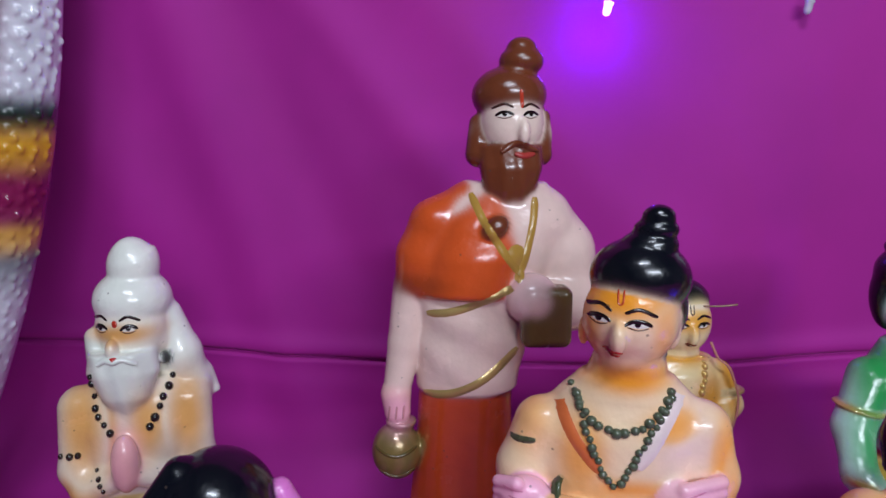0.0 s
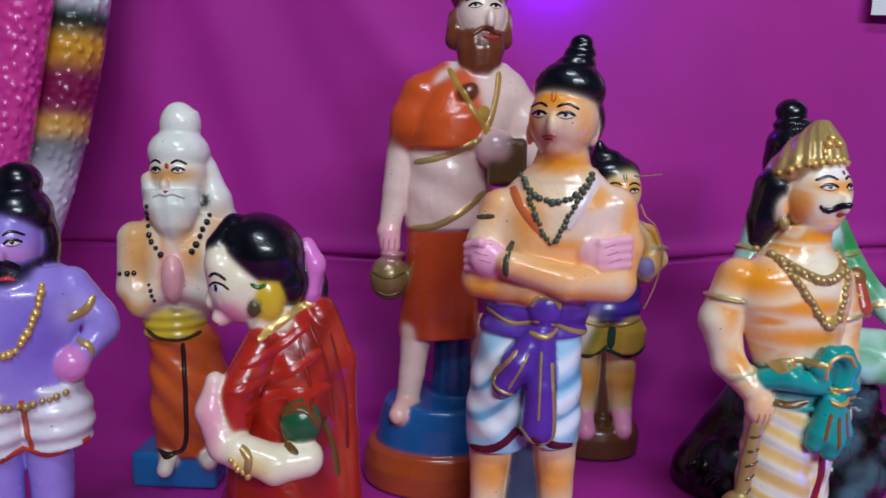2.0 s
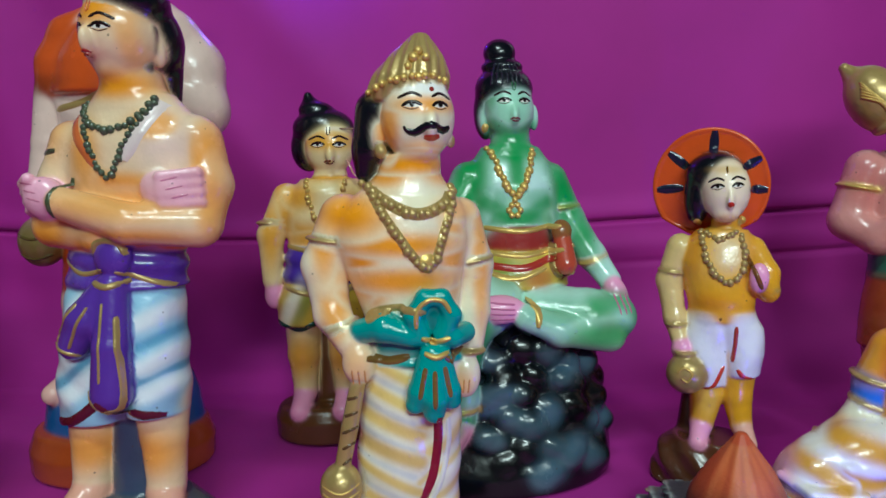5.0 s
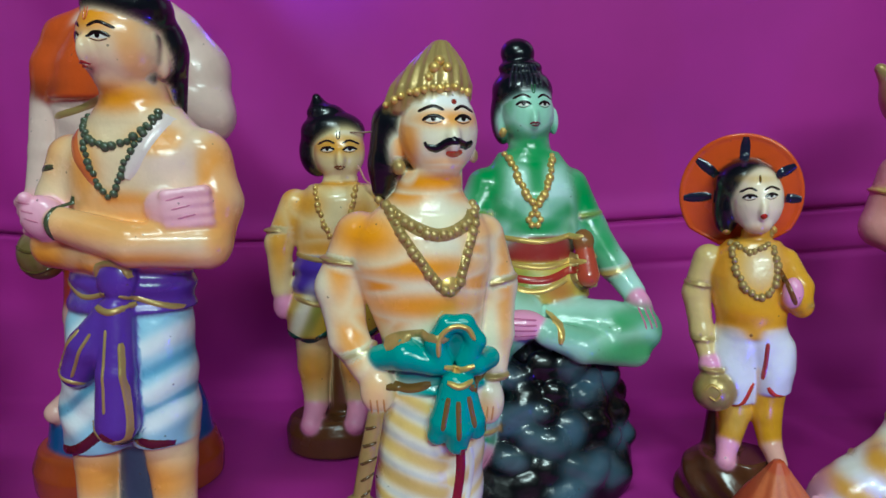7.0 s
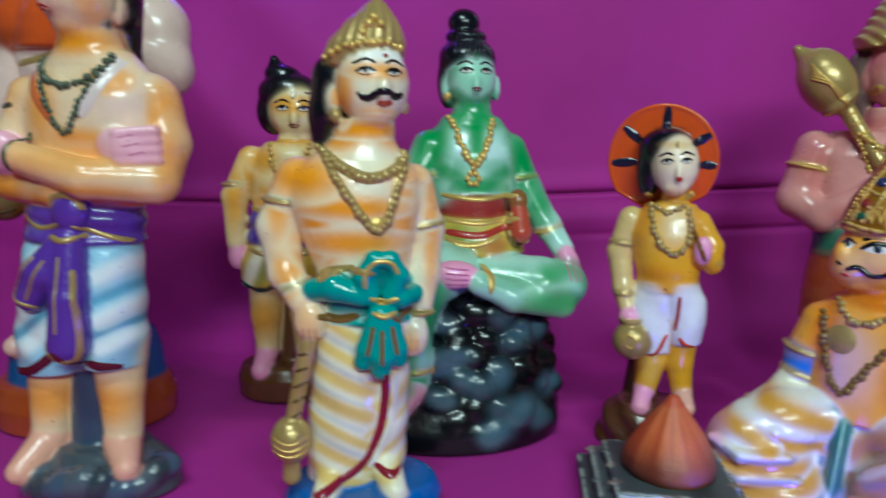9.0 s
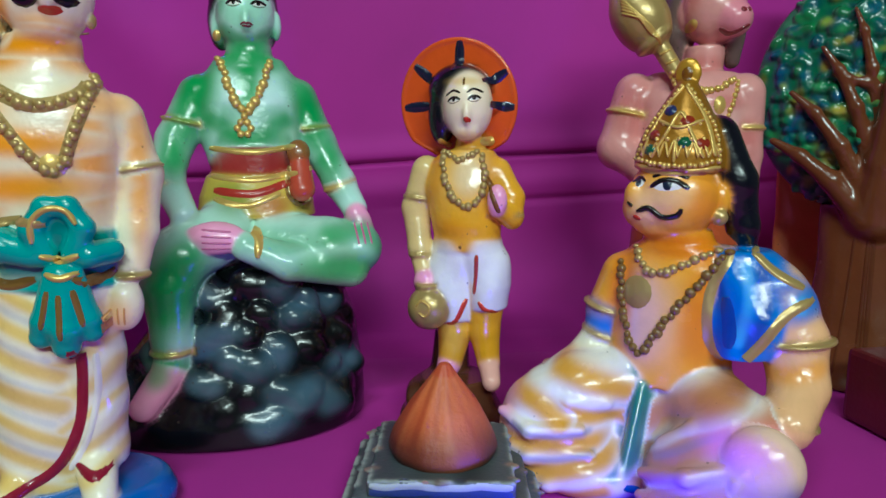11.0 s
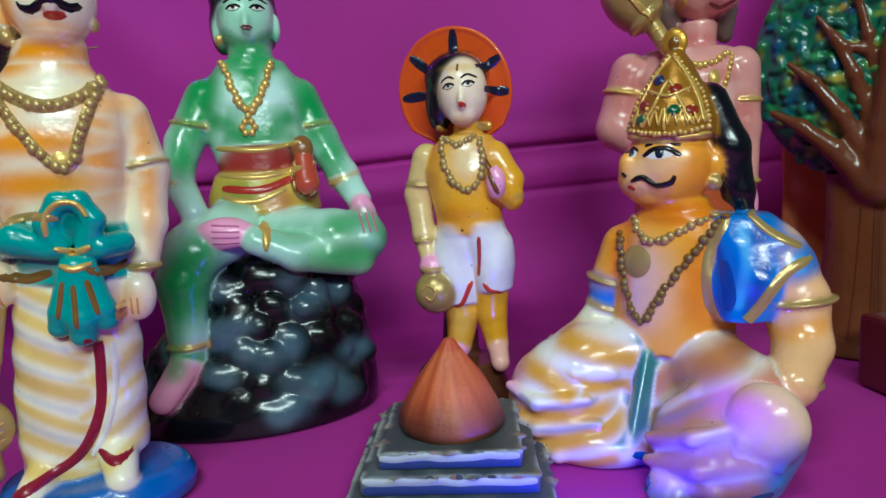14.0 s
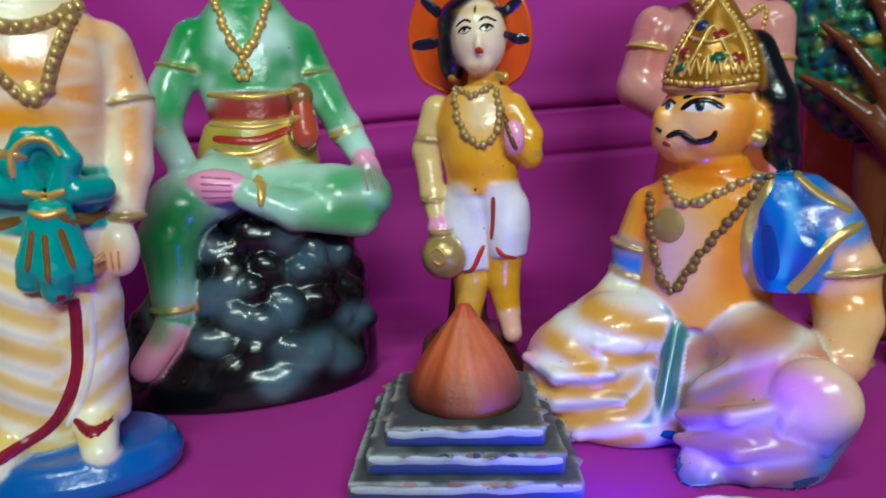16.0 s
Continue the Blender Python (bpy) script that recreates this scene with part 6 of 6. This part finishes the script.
def fire_altar(x, y, turn):
    root = new("clay_altar")
    root.matrix_world = pose(x, y, 0, 0, 0, turn)
    tagged(root, "stepped grey clay altar with chipped paint and orange flame", "altar")
    u = 0.0003
    for name, half, z0, z1 in (("step", 172, 0, 34), ("step", 148, 34, 66), ("step", 122, 66, 96)):
        s = Doll(u, 0, z0, vox=3.6)
        s.block(0, (z0 - z1) / 2 + z0, 0, half, (z1 - z0) / 2, half, "474f55", r=5)
        rnd = random.Random(z1)
        # blue LED light on the front face, put into the colour as a band
        s.stroke([(-half + 5, z0 - (z1 - z0) * 0.32), (half - 5, z0 - (z1 - z0) * 0.32)], (z1 - z0) * 0.5, "2c3c70", 1)
        s.stroke([(-half + 5 + (2 * half - 10) * f / 9, z0 - (z1 - z0) + 8 + rnd.uniform(-2.5, 4)) for f in range(10)], 13, "b6bcba", 1.6)
        h, q = z0 - (z1 - z0) + 2.5, half - 3
        for a, e in (((-q, -q), (q, -q)), ((q, -q), (q, q)), ((q, q), (-q, q)), ((-q, q), (-q, -q))):
            for c in range(9):
                f0, f1 = c / 9, (c + rnd.uniform(0.5, 1.05)) / 9
                if rnd.random() < 0.8:
                    s.cone((a[0] + (e[0] - a[0]) * f0, h, a[1] + (e[1] - a[1]) * f0, rnd.uniform(2.5, 5)), (a[0] + (e[0] - a[0]) * f1, h, a[1] + (e[1] - a[1]) * f1, rnd.uniform(2.5, 5)), "bcc3be", k=1.5)
        for i in range(9):
            s.blob(rnd.uniform(-half, half) * 0.9, z0 - (z1 - z0) * rnd.uniform(0.6, 0.95), rnd.uniform(4, 13), rnd.uniform(3, 7), rnd.choice(("8a6a58", "a08070", "3a3c40")), 0.5)
        for i in range(10):
            a = rnd.choice(((-q, rnd.uniform(-q, q)), (rnd.uniform(-q, q), q), (q, rnd.uniform(-q, q))))
            s.ell(a[0], h, a[1], rnd.uniform(6, 15), 3.4, rnd.uniform(6, 13), rnd.choice(("96786a", "86706a", "40464a")), k=1)
        for i in range(12):
            s.tint(rnd.uniform(-half, half), z0 - rnd.uniform(0, z1 - z0), rnd.uniform(10, 40), rnd.uniform(6, 16), rnd.choice(("23282a", "7c868a", "54544e")), 0.6)
        ob = s.build(name, 0, 0, 0, "grey step edged in white, chipped", "", z=z0 * u, mat=MATTE)
        ob.parent = root
    f = Doll(u, 0, 0, vox=2.8)
    f.loft([(0, 0, 92, 92, 0), (-14, 0, 98, 98, 0), (-40, 0, 90, 90, 0), (-90, 2, 62, 62, 0), (-132, 2, 30, 30, 0), (-164, 2, 8, 8, 0)], "c0502a", k=4, cap=4, folds=(0.9, 0.02, 0.01, 9))
    for v in range(-80, 90, 13):
        f.brush([(v, -8), (v * 0.8, -60), (v * 0.25, -140)], 7, ("d87840", "9a3c20", "e08a50")[(v // 13) % 3], 0.35)
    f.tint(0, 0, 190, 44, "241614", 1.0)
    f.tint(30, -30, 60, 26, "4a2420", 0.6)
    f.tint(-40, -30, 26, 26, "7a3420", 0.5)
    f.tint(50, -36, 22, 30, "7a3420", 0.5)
    f.tint(20, -60, 40, 60, "d87848", 0.4)
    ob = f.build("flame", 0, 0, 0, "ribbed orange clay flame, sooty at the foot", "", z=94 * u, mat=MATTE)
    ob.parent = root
    return root


fire_altar(0.198, 0.340, -8)

# ---- the knobbly rolls at the side ----


def garland(x, y, lean, r, bands, label):
    """A thick hanging roll of painted pulp with rows of knobs; bands are (height from, colour), top first."""
    d = Doll(0.0005, 0, 0, vox=3.4)
    rnd = random.Random(3)

    def band(z):
        return [c for e, c in bands if z * 0.0005 <= e][-1]

    def mid(z):
        return lean[0] * z + lean[1] * (z / 1000) ** 2
    z = 0
    while z < 1240:
        d.cone((mid(z), -z, 0, r), (mid(z + 10), -z - 10, 0, r), band(z + 5), k=1.5)
        z += 10
    row = 0
    while row * 17 < 1240:
        z = row * 17
        for j in range(9):
            g = -1.9 + 0.42 * (j + 0.5 * (row % 2)) + rnd.uniform(-.16, .16)
            d.ell(mid(z) + r * math.sin(g), -z + rnd.uniform(-6, 6), r * math.cos(g), rnd.uniform(5, 9), rnd.uniform(5, 8), rnd.uniform(1.5, 4.5), band(z), k=5)
        row += 1
    for (top, colour), (low, _) in zip(bands, bands[1:]):
        zc, tall = (min(top, 0.62) + low) / 0.001, (min(top, 0.62) - low) / 0.0005
        d.brush([(mid(zc) - 100, -zc), (mid(zc) + 100, -zc)], tall * 1.05, colour, 1.0)
    return d.build("garland", x, y, 0, label, "garland")


WHITE, DGREEN, AMBER, MAROON = "d9dde2", "14302c", "dca41e", "86184e"
garland(-0.762, 0.570, (0.61, -250), 58, [(1, DGREEN), (.545, WHITE), (.417, DGREEN), (.393, AMBER), (.364, MAROON), (.318, AMBER), (.297, DGREEN), (.272, WHITE), (.16, DGREEN), (.14, AMBER), (.11, MAROON)],
        "knobbly roll banded white, green, yellow and maroon, beside the cloth")
garland(-0.710, 0.520, (0.234, 0), 46, [(1, "d8409a"), (.2, "c83690")], "knobbly glossy pink roll beside the banded one")

# ---- paper, lights and wires ----


def paper_notice(x, z, w, h):
    root = new("paper_notice")
    root.matrix_world = pose(x, WALL - 0.022, z, 0, 1.2, 0)
    tagged(root, "white paper notice with rows of dark print, on the cloth", "notice")
    n = 12
    verts = [(w * i / n, -0.004 * math.sin(3.1 * i / n) + 0.003 * (j / n) ** 2 + k * 0.0006, h * j / n) for k in (0, 1) for j in range(n + 1) for i in range(n + 1)]
    m = (n + 1) ** 2
    faces = [(j * (n + 1) + i, j * (n + 1) + i + 1, (j + 1) * (n + 1) + i + 1, (j + 1) * (n + 1) + i) for j in range(n) for i in range(n)]
    faces += [tuple(v + m for v in f[::-1]) for f in faces]
    smooth(mesh_from("sheet", verts, faces, PAPER, root))
    rnd = random.Random(2)
    bm = bmesh.new()
    for row in range(6):
        u = 0.028
        while u < w - 0.03:
            length = rnd.uniform(0.03, 0.05)
            end = min(u + length, w - 0.015)
            v = u
            while v < end - 0.003:
                g = rnd.uniform(0.0022, 0.0042)
                hh = rnd.uniform(0.0035, 0.006)
                zc = 0.013 + 0.0135 * row
                yy = -0.004 * math.sin(3.1 * (v + g / 2) / w) - 0.0007
                c = rnd.uniform(0.0005, 0.0008)
                for (x0, x1, z0, z1) in ((v, v + c, 0, hh), (v + g - c, v + g, 0, hh * rnd.uniform(.6, 1)), (v, v + g, 0, c), (v, v + g, hh - c, hh))[:rnd.choice((3, 4, 4))]:
                    q = [bm.verts.new((a, yy, zc + b)) for a, b in ((x0, z0), (x1, z0), (x1, z1), (x0, z1))]
                    bm.faces.new(q)
                v += g + 0.0011
            u = end + 0.011
    part("print", bm, INK, root)
    return root


paper_notice(0.231, 0.443, 0.30, 0.21)


def led(x, y, z, lit, lean):
    root = new("fairy_light")
    root.matrix_world = pose(x, y, z, 0, lean, 0)
    tagged(root, "small blue fairy light, lit, hanging on the cloth" if lit else "small clear fairy light, unlit, hanging on the cloth", "fairy light", "fairy lights")
    bm = bmesh.new()
    prof = [(0.0, 0.0), (0.0026, 0.0012), (0.0036, 0.004), (0.0037, 0.010), (0.0045, 0.0112), (0.0045, 0.0125), (0.0, 0.0127)]
    rings = []
    for r, h in prof:
        rings.append([bm.verts.new((max(r, 1e-5) * math.cos(a), max(r, 1e-5) * math.sin(a), -h + 0.006)) for a in (2 * math.pi * k / 12 for k in range(12))])
    for a, b in zip(rings, rings[1:]):
        for k in range(12):
            bm.faces.new((a[k], a[(k + 1) % 12], b[(k + 1) % 12], b[k]))
    bm.transform(Matrix.Rotation(math.pi, 4, "X"))
    bmesh.ops.recalc_face_normals(bm, faces=bm.faces[:])
    for f in bm.faces:
        f.smooth = True
    part("bulb", bm, LED_ON if lit else CLEAR, root)
    part("cord", sweep([(0, 0, 0.006), (0.001, 0.002, 0.02), (0.004, 0.004, 0.05), (0.01, 0.006, 0.10)], 0.0013, 6), CLEAR, root)
    return root


led(-0.110, 0.680, 0.503, True, 12)
led(0.070, 0.684, 0.503, False, 10)
led(0.262, 0.236, 0.006, True, 80)


def twisted_cord(pts):
    root = new("light_cord")
    tagged(root, "clear twisted cord of fairy lights lying on the cloth", "light cord")
    line = curve_through(pts, 0.004)
    for k in range(4):
        s = [(p[0], p[1] + 0.0036 * math.cos(i * 0.30 + 1.57 * k), p[2] + 0.0030 * math.sin(i * 0.30 + 1.57 * k)) for i, p in enumerate(line)]
        part("strand", sweep(s, 0.0018, 6), CLEAR, root)
    return root


twisted_cord([(-0.12, 0.250, 0.004), (0.03, 0.258, 0.005), (0.075, 0.270, 0.007), (0.13, 0.269, 0.008), (0.17, 0.267, 0.009), (0.213, 0.264, 0.007), (0.255, 0.252, 0.006), (0.29, 0.258, 0.009), (0.33, 0.244, 0.006), (0.40, 0.215, 0.005), (0.60, 0.150, 0.005)])
